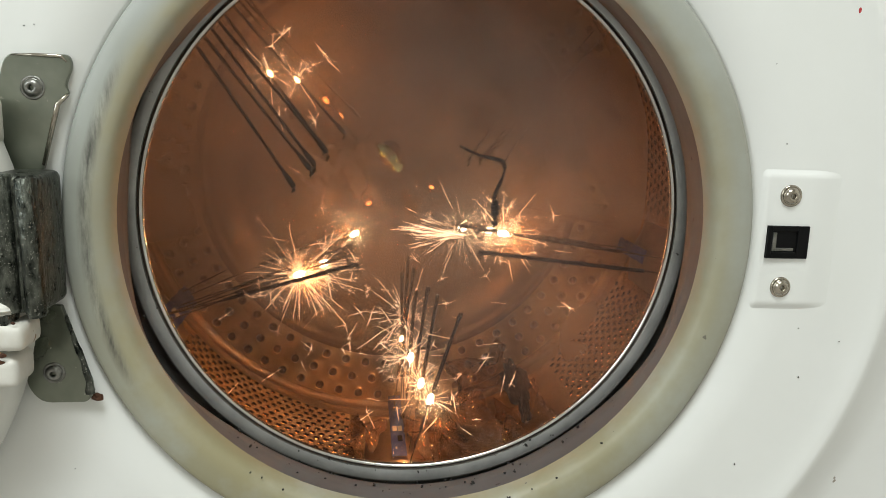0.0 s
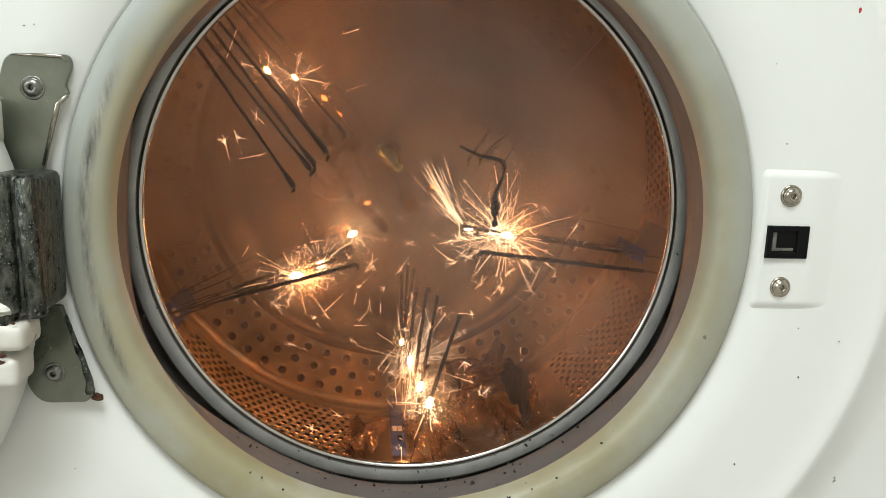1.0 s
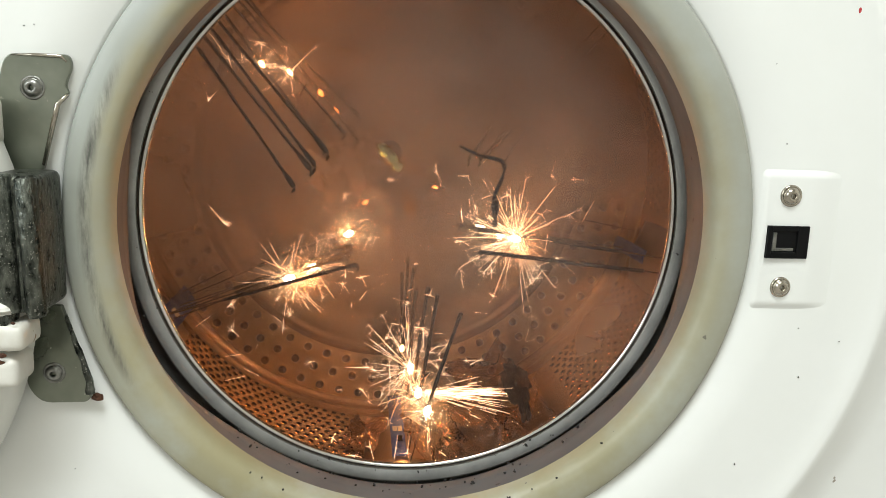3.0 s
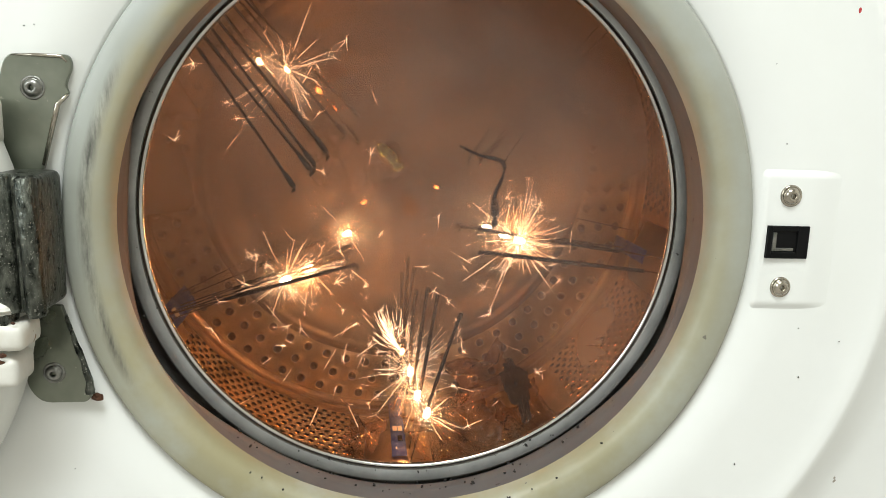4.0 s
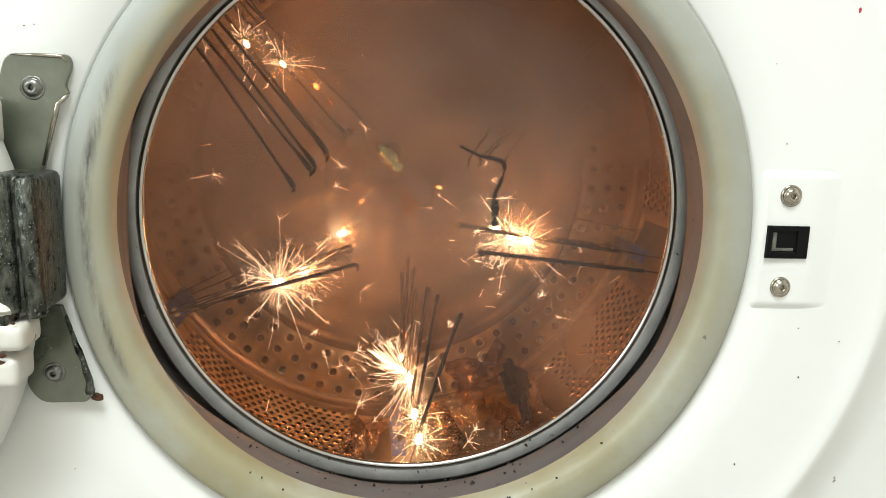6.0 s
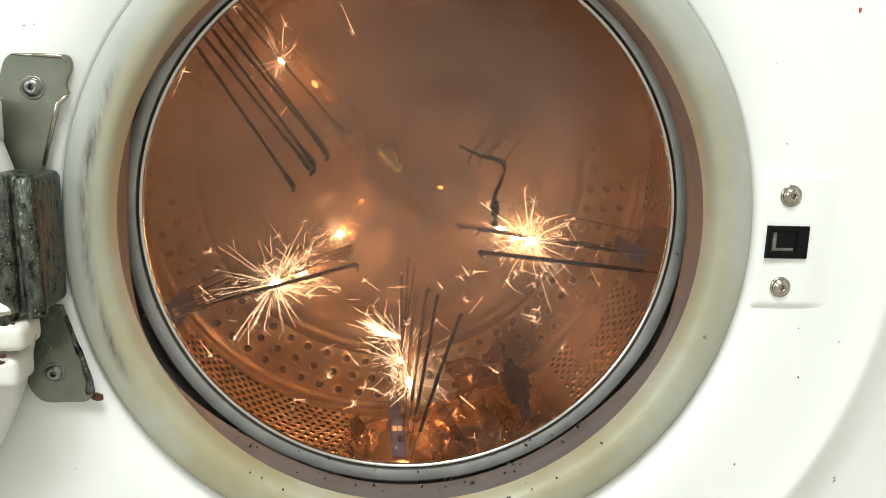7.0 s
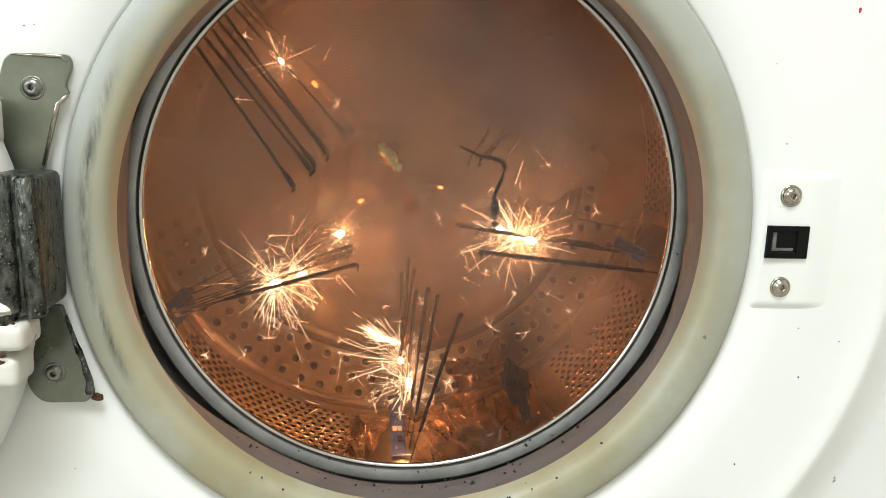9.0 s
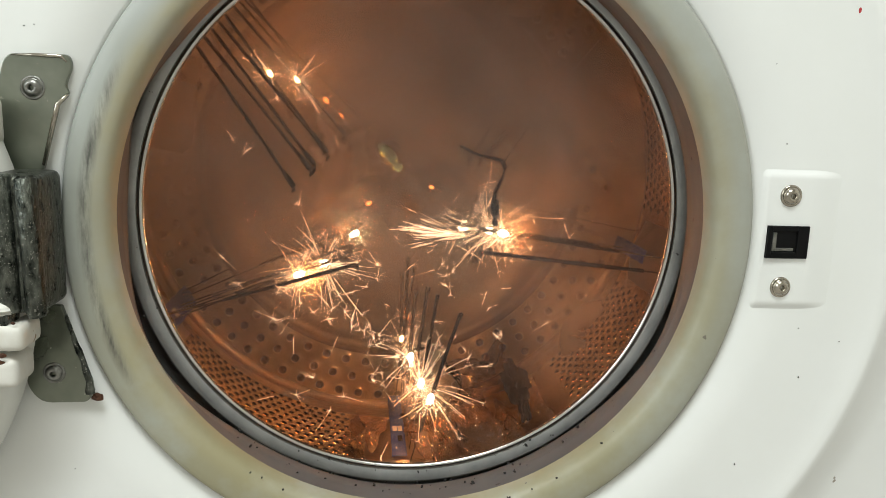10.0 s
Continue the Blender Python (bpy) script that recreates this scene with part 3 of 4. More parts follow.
                    f = rad / math.hypot(u, w)
                    tt, q = a + u * f / ring_r, ring_r + w * f
                    row.append((q * math.cos(tt), y, ZC + q * math.sin(tt)))
                loops.append(row)
            for row in loops:
                verts += row
            # inner rings and floor get the darker steel: shade put into colour
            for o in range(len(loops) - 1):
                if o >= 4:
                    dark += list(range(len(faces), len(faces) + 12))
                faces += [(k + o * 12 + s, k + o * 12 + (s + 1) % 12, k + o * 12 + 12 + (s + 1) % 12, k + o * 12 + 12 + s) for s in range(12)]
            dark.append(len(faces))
            faces.append(tuple(range(k + 12 * (len(loops) - 1), k + 12 * len(loops))))
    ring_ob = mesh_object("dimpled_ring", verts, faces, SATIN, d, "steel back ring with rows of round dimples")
    ring_ob.data.materials.append(DARK_STEEL)
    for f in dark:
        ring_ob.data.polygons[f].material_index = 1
    n, rr = 360, np.concatenate([np.linspace(0.1862, 0.172, 14), np.linspace(0.170, 0.060, 34), np.linspace(0.056, 0.0006, 16)])
    aa = np.linspace(0, 2 * np.pi, n, endpoint=False)
    R, A = np.meshgrid(rr, aa)
    Y = np.full_like(R, 0.360)
    Y -= 0.0022 * np.exp(-((R - 0.1785) / 0.0030) ** 2)
    lean = np.clip((0.172 - R) / 0.03, 0, 1)
    Y += 0.010 * lean ** 2 * (3 - 2 * lean)
    Y -= 0.013 * np.clip((0.15 - R) / 0.025, 0, 1) * (0.5 + 0.5 * np.cos(5 * (A - np.radians(-89)))) ** 2 * np.clip((R - 0.03) / 0.03, 0, 1)
    Y -= 0.010 * np.clip((0.045 - R) / 0.02, 0, 1)
    V = np.stack([R * np.cos(A), Y, ZC + R * np.sin(A)], -1).reshape(-1, 3)
    k = len(rr)
    I, J = np.meshgrid(np.arange(n), np.arange(k - 1), indexing="ij")
    F = np.stack([I * k + J, ((I + 1) % n) * k + J, ((I + 1) % n) * k + J + 1, I * k + J + 1], -1).reshape(-1, 4)
    mesh_object("back_plate", V.tolist(), F.tolist(), DARK_STEEL, d, "dark steel back plate with a domed centre")
    # lumps stand for the hub's glints, set forward of the smoke for the camera
    bm = bmesh.new()
    for dx, dz, rr, sx in ((-0.0075, 0.0170, 0.0065, 1.1), (-0.001, 0.0105, 0.0060, 1.3), (0.0048, 0.0030, 0.0055, 0.9)):
        bmesh.ops.create_uvsphere(bm, u_segments=16, v_segments=10, radius=rr, matrix=Matrix.Translation((-0.0060 + 0.9 * dx, 0.262, 0.4682 + 0.9 * (dz - 0.010))) @ pose(0, 0, 0, 0, 48, 0) @ Matrix.Diagonal((sx, 0.6, 0.7, 1)))
    for v in bm.verts:
        v.co += Vector(noise.noise_vector(v.co * 220)) * 0.0020
    part("hub", bm, GLINT_METAL, d, "hub of the drum, its reflected glint put into the pale colour", True)
    # neck made up to reach the hub where it was moved forward
    bm = bmesh.new()
    bmesh.ops.create_cone(bm, cap_ends=True, segments=20, radius1=0.014, radius2=0.007, depth=0.104, matrix=pose(-0.0060, 0.315, 0.4682, 90))
    part("hub_neck", bm, DARK_STEEL, d, "made-up dark steel neck behind the hub", True)
    # five low lifters, at the places where the sparklers stand
    for deg in LIFTERS:
        a = math.radians(deg)
        q = Matrix.Translation((0, 0, ZC)) @ Matrix.Rotation(-a - math.pi / 2, 4, "Y")
        bm = bmesh.new()
        prof = [(-0.030, 0.0), (-0.020, 0.006), (-0.009, 0.013), (0.0, 0.0155), (0.009, 0.013), (0.020, 0.006), (0.030, 0.0)]
        rows_ = []
        for y, f in ((0.112, 0.05), (0.122, 0.6), (0.14, 1.0), (0.29, 1.0), (0.31, 0.6), (0.322, 0.05)):
            rows_.append([bm.verts.new(q @ Vector((u, y, -math.sqrt(RD * RD - u * u) - 0.0006 + h * f))) for u, h in prof])
        for r0, r1 in zip(rows_, rows_[1:]):
            for s in range(len(prof) - 1):
                bm.faces.new((r0[s], r0[s + 1], r1[s + 1], r1[s]))
        part("lifter", bm, DARK_STEEL, d, "low pressed steel lifter", True)


# ---------------------------------------------------------------- sparklers
# tip, visible outer end and the wall beyond, in one plane across the drum
STICKS = {
    "a1": ((-0.072, 0.461), (-0.176, 0.611), 0.100), "a2": ((-0.063, 0.471), (-0.176, 0.611), 0.112), "a3": ((-0.061, 0.473), (-0.170, 0.617), 0.122),
    "a4": ((-0.054, 0.480), (-0.170, 0.617), 0.140), "A": ((-0.057, 0.481), (-0.164, 0.623), 0.165), "B": ((-0.044, 0.490), (-0.164, 0.623), 0.200),
    "C": ((-0.034, 0.479), (-0.155, 0.631), 0.300), "D": ((-0.037, 0.484), (-0.164, 0.623), 0.325), "a8": ((-0.034, 0.501), (-0.161, 0.626), 0.283),
    "E": ((-0.043, 0.387), (-0.207, 0.329), 0.250), "F": ((-0.039, 0.388), (-0.206, 0.320), 0.270), "l3": ((-0.041, 0.381), (-0.204, 0.325), 0.300),
    "l4": ((-0.034, 0.387), (-0.211, 0.336), 0.220), "G": ((-0.030, 0.401), (-0.204, 0.324), 0.335), "l6": ((-0.039, 0.394), (-0.206, 0.327), 0.262),
    # H and Q: glowing points standing for orange reflections in the back plate
    "H": ((-0.020, 0.424), (-0.204, 0.330), 0.327), "Q": ((0.030, 0.440), (0.231, 0.400), 0.327),
    "I": ((0.062, 0.417), (0.232, 0.393), 0.220), "r2": ((0.054, 0.410), (0.231, 0.392), 0.160), "J": ((0.054, 0.411), (0.231, 0.386), 0.270),
    "K": ((0.056, 0.407), (0.231, 0.385), 0.310),
    "L": ((0.048, 0.353), (0.007, 0.211), 0.200), "M": ((0.033, 0.359), (0.011, 0.210), 0.235), "b3": ((0.027, 0.359), (0.012, 0.212), 0.260),
    "N": ((0.018, 0.351), (0.011, 0.211), 0.280), "O": ((0.018, 0.365), (0.001, 0.211), 0.310), "b6": ((0.008, 0.357), (0.014, 0.211), 0.325),
    "P": ((0.014, 0.370), (0.010, 0.212), 0.335),
    "t1": ((0.080, 0.467), (0.195, 0.592), 0.310), "t2": ((0.065, 0.464), (0.160, 0.605), 0.315), "t3": ((0.076, 0.464), (0.185, 0.595), 0.320),
}
# where each burning point stands at 0, 4.5 and 7.5 s: (x, z) in millimetres
BURN = {
    "A": ((-93, 530), (-101, 539), (-194, 661)), "B": ((-78, 527), (-86, 535), (-90, 541)), "C": ((-62, 513), (-69, 522), (-72, 527)),
    "D": ((-50, 500), (-57, 507), (-64, 516)), "E": ((-81, 372), (-93, 367), (-102, 364)), "F": ((-62, 377), (-75, 372), (-82, 369)),
    "G": ((-37, 392), (-45, 392), (-52, 392)), "H": ((-24, 422), (-29, 423), (-32, 424)), "Q": ((33, 438), (38, 438), (42, 438)), "I": ((82, 414), (97, 408), (106, 409)),
    "J": ((79, 408), (94, 404), (104, 403)), "K": ((61, 403), (86, 404), (99, 402)), "L": ((26, 283), (23, 268), (-10, 150)),
    "M": ((21, 283), (18, 270), (2, 150)), "N": ((15, 290), (15, 275), (14, 264)), "O": ((8, 298), (9, 284), (7, 275)), "P": ((14, 312), (13, 299), (11, 289)),
}
LABEL = {"a": "burnt grey wire sparkler standing from the drum wall", "A": "wire sparkler burning from its tip inside the drum"}


def stage(t):
    """How far the burning has gone at t: the shot runs on to 8.4 s and then quickly back."""
    return float(np.interp(t, (0, 8.4, 8.7, 9.0, 9.5, 10.0), (0, 8.3, 8.0, 6.9, 3.6, 0.0)))


LATE = {"A": (-104, 543), "L": (20, 256), "M": (17, 262)}   # at 5.8 s, before these spent points are moved out of sight behind the wall


def burn_point(key, t):
    s, (p, q, r) = stage(t), BURN[key]
    out = []
    for i in (0, 1):
        mid = LATE[key][i] if key in LATE else q[i] + (r[i] - q[i]) * 1.3 / 3.0
        out.append(float(np.interp(s, (0, 4.5, 5.8, 7.5, 8.4), (p[i], q[i], mid, r[i], r[i] + 0.3 * (r[i] - q[i])))) / 1000)
    return Vector((out[0], STICKS[key][2] - 0.0030, out[1]))


EMBERS = {}


def sparkler(key):
    tip, wall, y = STICKS[key]
    rnd = random.Random(key)
    foot, top = Vector((wall[0], y, wall[1])), Vector((tip[0], y, tip[1]))
    lit = key in BURN
    s = base("sparkler", foot, LABEL["A" if lit else "a"], "sparkler", "sparklers in the drum")
    way = top - foot
    side = Vector((rnd.uniform(-1, 1), rnd.uniform(-1, 1), rnd.uniform(-1, 1))) * 0.0012
    n = 9
    line = [foot + way * (i / n) + side * math.sin(math.pi * i / n) for i in range(n + 1)]
    part("wire", tube(bmesh.new(), line, [0.0005] * (n + 1), 6), WIRE, s, "thin steel wire", True)
    bm, m = bmesh.new(), 26
    a0 = {"a": 0.10, "A": 0.10, "B": 0.10, "C": 0.12, "D": 0.15, "t": 0.78, "l": 0.42, "E": 0.45, "F": 0.42, "G": 0.45, "H": 0.9, "Q": 0.92}.get(key[0], 0.30)
    pts = [foot + way * (a0 + (1 - a0) * i / m) + side * math.sin(math.pi * (a0 + (1 - a0) * i / m)) for i in range(m + 1)]
    rad = [(0.00112 + 0.00032 * rnd.random()) * (0.82 if key[0] in "aABCD" else 1.2) * (0.8 if i == 0 else 1) for i in range(m + 1)]
    rad[-1], rad[-2] = 0.0017, 0.0018
    tube(bm, pts, rad, 7)
    # drooped slag at the tip
    end = top + Vector((rnd.uniform(-0.002, 0.002), 0, -rnd.uniform(0.003, 0.007)))
    tube(bm, [top, (top + end) / 2 + Vector((0.001, 0, 0)), end], [0.0017, 0.0012, 0.0008], 6)
    part("coating", bm, CHAR, s, "charred crusty coating", True)
    if lit:
        bm = bmesh.new()
        big = {"D": 0.7, "H": 0.7, "Q": 0.6, "C": 0.8, "O": 0.75, "P": 0.75, "A": 0.62, "B": 0.62}.get(key, 1.0)
        bmesh.ops.create_icosphere(bm, subdivisions=2, radius=0.0030 * big)
        q = way.to_track_quat("Z", "Y").to_matrix().to_4x4() @ Matrix.Diagonal((0.85, 0.85, 1.5, 1))
        for v in bm.verts:
            v.co = q @ v.co + Vector(noise.noise_vector(v.co * 700 + foot * 50)) * 0.0006
        e = part("ember", bm, EMBER if key in "CDHPQ" else AMBER if key in "ABO" else HOT, None, "glowing burning point", True)
        e.parent = s
        EMBERS[e] = (key, foot)
        # disc facing the camera, added as the glow round the ember
        verts, faces, k = [], [], 6
        for i in range(24):
            for j in range(k + 1):
                r, a = 0.001 + 0.033 * j / k, 2 * math.pi * i / 24
                verts.append((r * math.cos(a), -0.008 + 0.05 * r * math.sin(3 * a + r * 100), r * math.sin(a)))
        faces = [(i * (k + 1) + t, ((i + 1) % 24) * (k + 1) + t, ((i + 1) % 24) * (k + 1) + t + 1, i * (k + 1) + t + 1) for i in range(24) for t in range(k)]
        w = mesh_object("ember_halo", verts, faces, HALO, None, "soft disc standing for the ember's halo of glow")
        w.parent = s
        EMBERS[w] = (key, foot)


def bent_sparkler():
    pts = [(0.036, 0.15, 0.486), (0.042, 0.15, 0.483), (0.050, 0.15, 0.4795), (0.059, 0.15, 0.478), (0.0655, 0.15, 0.4765), (0.068, 0.15, 0.4725), (0.0665, 0.15, 0.464),
           (0.0625, 0.15, 0.455), (0.0612, 0.15, 0.449)]
    s = base("sparkler", (0.195, 0.32, 0.592), "burnt-out sparkler bent into a black hook", "sparkler", "sparklers in the drum")
    bm = tube(bmesh.new(), [(0.195, 0.32, 0.592), (0.13, 0.28, 0.525), (0.078, 0.19, 0.478), (0.068, 0.152, 0.476), (0.066, 0.15, 0.475)], [0.0004] * 5, 6)
    part("wire", bm, WIRE, s, "thin steel wire", True)
    rnd = random.Random(5)
    part("coating", tube(bmesh.new(), pts, [0.0008, 0.0012, 0.0011, 0.0015, 0.0017, 0.0018, 0.0016, 0.0015, 0.0014], 8), CHAR, s, "black drooping slag", True)
    bm = bmesh.new()
    for z, r in ((0.447, 0.0027), (0.4435, 0.0033), (0.440, 0.0028), (0.436, 0.0017), (0.4325, 0.0023)):
        bmesh.ops.create_icosphere(bm, subdivisions=2, radius=r, matrix=pose(0.0622 + rnd.uniform(-0.0008, 0.0008), 0.15, z))
    for v in bm.verts:
        v.co += Vector(noise.noise_vector(v.co * 500)) * 0.0008
    part("slag_drop", bm, SOOT_AND_SHADE, s, "black lumpy slag drop", True)


# ---------------------------------------------------------------- sparks
def star(bm, at, size, rnd, thin):
    """A forked spark: short rays from one point."""
    for _ in range(rnd.randint(4, 8)):
        v = Vector((rnd.gauss(0, 1), rnd.gauss(0, 1), rnd.gauss(0, 1))).normalized()
        tube(bm, [at, at + v * size * rnd.uniform(0.3, 1.0)], [thin, thin * 0.4], 3)


def burst_mesh(seed, rays, reach, forks=0.3, up=0.0):
    rnd, bm = random.Random(seed), bmesh.new()
    lobes = [Vector((rnd.gauss(0, 1), rnd.gauss(0, 1), rnd.gauss(0, 1))).normalized() for _ in range(4)]
    for _ in range(rays):
        v = Vector((rnd.gauss(0, 1), rnd.gauss(0, 1), rnd.gauss(0, 1) + up)).normalized()
        v = (v + 0.9 * rnd.choice(lobes)).normalized()
        far = reach * rnd.uniform(0.25, 1.0) ** 1.5
        near = rnd.choice((0.08, 0.35, 0.6)) * rnd.uniform(0.5, 1.0) * far
        bend = Vector((0, 0, -0.02 * far))
        thin = rnd.uniform(0.00004, 0.00008)
        tube(bm, [v * near, v * (near + far) / 2 - bend * 0.3, v * far + bend], [thin, thin * 1.25, thin * 0.7], 3)
        if rnd.random() < forks:
            star(bm, v * far + bend, reach * rnd.uniform(0.08, 0.20), rnd, thin * 0.7)
    me = bpy.data.meshes.new("spark_burst")
    bm.to_mesh(me)
    bm.free()
    me.materials.append(SPARK_HOT)
    return me


def single_mesh(seed, streak):
    rnd, bm = random.Random(seed), bmesh.new()
    v = Vector((rnd.gauss(0, 1), 0.4 * rnd.gauss(0, 1), rnd.gauss(0, 1))).normalized()
    tube(bm, [-v * streak, v * streak * 0.1, v * 0], [0.00004, 0.00010, 0.00010], 3)
    if seed % 5 < 3:
        star(bm, Vector((0, 0, 0)), rnd.uniform(0.004, 0.011), rnd, 0.00008)
    me = bpy.data.meshes.new("spark")
    bm.to_mesh(me)
    bm.free()
    me.materials.append(SPARK)
    return me


def jet_mesh(seed, rays, reach):
    """A narrow fountain of fine sparks along z, spreading as it goes."""
    rnd, bm = random.Random(seed), bmesh.new()
    for _ in range(rays):
        a, w = rnd.uniform(0, 2 * math.pi), abs(rnd.gauss(0, 0.16))
        f0 = rnd.uniform(0, 0.7)
        f1 = min(1.0, f0 + rnd.uniform(0.1, 0.4))
        at = lambda f: Vector((math.cos(a) * w * f, math.sin(a) * w * f, f)) * reach + Vector((0.12 * f * f * reach, 0, 0))
        tube(bm, [at(f0), at((f0 + f1) / 2), at(f1)], [0.00008, 0.00012, 0.00005], 3)
    tube(bm, [Vector((0, 0, 0)), Vector((0, 0, 0.12 * reach)), Vector((0.003 * reach, 0, 0.36 * reach))], [0.0006, 0.0005, 0.0002], 6)
    me = bpy.data.meshes.new("spark_jet")
    bm.to_mesh(me)
    bm.free()
    me.materials.append(SPARK)
    return me


BURSTS, FLARES, SPARKS, VEILS, JETS, STRAYS = [], [], [], [], [], []


def sparks():
    sizes = {"A": (14, 0.022), "B": (20, 0.030), "C": (3, 0.009), "E": (34, 0.044), "F": (26, 0.042), "G": (18, 0.036), "I": (30, 0.042), "J": (18, 0.034), "K": (16, 0.036),
             "L": (16, 0.036), "M": (18, 0.034), "N": (26, 0.042), "O": (18, 0.036), "P": (13, 0.033)}
    for i, (key, (rays, reach)) in enumerate(sizes.items()):
        ob = new("spark_burst", burst_mesh(100 + i, int(rays * 1.4), reach, 0.45))
        tagged(ob, "burst of thin yellow-white sparks at a burning sparkler", "sparks", "bursts of sparks", "stuff")
        BURSTS.append((ob, key, i))
    for i, (rays, reach) in enumerate(((60, 0.064), (48, 0.062), (42, 0.060))):
        ob = new("spark_burst", burst_mesh(300 + i, rays, reach, 0.4))
        tagged(ob, "large burst of long bright sparks between the sparklers", "sparks", "bursts of sparks", "stuff")
        FLARES.append((ob, i))
    ob = new("spark_jet", jet_mesh(41, 110, 0.080))
    tagged(ob, "narrow fountain of fine orange sparks from a sparkler", "sparks", kind="stuff")
    JETS.append(ob)
    bm = tube(bmesh.new(), [(-0.0010, 0, 0.0075), (0.0, 0, 0.003), (0.0018, 0, -0.0075)], [0.0007, 0.0005, 0.0002], 6)
    me = bpy.data.meshes.new("spark")
    bm.to_mesh(me)
    bm.free()
    me.materials.append(SPARK)
    STRAYS.append(tagged(new("spark", me), "single long white spark flying out over the rim", "sparks", "flying sparks", "stuff"))
    for i in range(124):
        ob = new("spark", single_mesh(500 + i, random.Random(i).uniform(0.005, 0.022)))
        tagged(ob, "single flying spark, a forked yellow-white streak", "sparks", "flying sparks", "stuff")
        SPARKS.append((ob, i))


# ---------------------------------------------------------------- smoke
def veil(y, low, high, scale, tone, seed, radius=0.2385):
    n, k, verts, faces = 72, 16, [], []
    for i in range(n):
        a = 2 * math.pi * i / n
        for j in range(k + 1):
            r = radius * (0.02 + 0.98 * j / k)
            p = Vector((r * math.cos(a), 0, r * math.sin(a)))
            p.y = 0.016 * noise.noise(Vector((p.x * 9 + seed, seed, p.z * 9))) + 0.006 * noise.noise(Vector((p.x * 25, seed, p.z * 25)))
            verts.append(p)
    for i in range(n):
        j = (i + 1) % n
        faces += [(i * (k + 1) + s, j * (k + 1) + s, j * (k + 1) + s + 1, i * (k + 1) + s + 1) for s in range(k)]
    ob = mesh_object("smoke_layer", verts, faces, smoke("thin_smoke", low, high, scale, tone, seed))
    ob.location = (0, y, ZC)
    tagged(ob, "drifting veil of thin brown-grey smoke in the drum", "smoke", "smoke in the drum", "stuff")
    VEILS.append((ob, y, seed))


PUFFS = []


def puff_smoke(name, tone, thick, seed, radius):
    """A cloud, torn by noise, thick in the middle and thinning out to nothing."""
    m = bpy.data.materials.new(name)
    m.use_nodes = True
    nt = m.node_tree
    nt.nodes.remove(nt.nodes["Principled BSDF"])
    tc, mp = nt.nodes.new("ShaderNodeTexCoord"), nt.nodes.new("ShaderNodeMapping")
    mp.inputs["Scale"].default_value = (1, 0, 1)
    grad = nt.nodes.new("ShaderNodeTexGradient")
    grad.gradient_type = "SPHERICAL"
    nt.links.new(tc.outputs["Object"], mp.inputs[0])
    far = nt.nodes.new("ShaderNodeMapping")
    far.inputs["Scale"].default_value = (1 / radius, 1 / radius, 1 / radius)
    nt.links.new(mp.outputs[0], far.inputs[0])
    nt.links.new(far.outputs[0], grad.inputs[0])
    fade = node(nt, "ShaderNodeMapRange")
    fade.interpolation_type = "SMOOTHSTEP"
    fade.inputs["From Max"].default_value = 0.75
    nt.links.new(grad.outputs[0], fade.inputs[0])
    shift = nt.nodes.new("ShaderNodeMapping")
    shift.inputs["Location"].default_value = (seed, seed, 0)
    nt.links.new(tc.outputs["Object"], shift.inputs[0])
    n = node(nt, "ShaderNodeTexNoise", Scale=13.0, Detail=5.0, Roughness=0.5, Distortion=1.0)
    nt.links.new(shift.outputs[0], n.inputs["Vector"])
    torn = node(nt, "ShaderNodeMapRange")
    for key, v in (("From Min", 0.33), ("From Max", 0.62), ("To Min", thick * 0.25), ("To Max", thick)):
        torn.inputs[key].default_value = v
    nt.links.new(n.outputs[0], torn.inputs[0])
    clear = nt.nodes.new("ShaderNodeBsdfTransparent")
    front, back = node(nt, "ShaderNodeBsdfDiffuse", Color=(*tone, 1)), node(nt, "ShaderNodeBsdfTranslucent", Color=(*tone, 1))
    both, cloud = nt.nodes.new("ShaderNodeMixShader"), nt.nodes.new("ShaderNodeMixShader")
    nt.links.new(front.outputs[0], both.inputs[1])
    nt.links.new(back.outputs[0], both.inputs[2])
    nt.links.new(times(nt, fade.outputs[0], torn.outputs[0]), cloud.inputs[0])
    nt.links.new(clear.outputs[0], cloud.inputs[1])
    nt.links.new(both.outputs[0], cloud.inputs[2])
    nt.links.new(cloud.outputs[0], nt.nodes["Material Output"].inputs[0])
    return m


def puff(way, y, tone, thick, seed, label, radius=0.1):
    """way: rows of (seconds, x, z, turn) along which the cloud drifts, at the depth y."""
    n, k, verts, faces = 48, 10, [], []
    for i in range(n):
        a = 2 * math.pi * i / n
        for j in range(k + 1):
            r = radius * (0.02 + 0.98 * j / k)
            p = Vector((r * math.cos(a), 0, r * math.sin(a)))
            p.y = 0.012 * noise.noise(Vector((p.x * 14 + seed, seed, p.z * 14)))
            verts.append(p)
    for i in range(n):
        j = (i + 1) % n
        faces += [(i * (k + 1) + q, j * (k + 1) + q, j * (k + 1) + q + 1, i * (k + 1) + q + 1) for q in range(k)]
    ob = mesh_object("smoke_puff", verts, faces, puff_smoke("torn_smoke", tone, thick, seed, radius))
    tagged(ob, label, "smoke", "smoke in the drum", "stuff")
    PUFFS.append((ob, way, y))


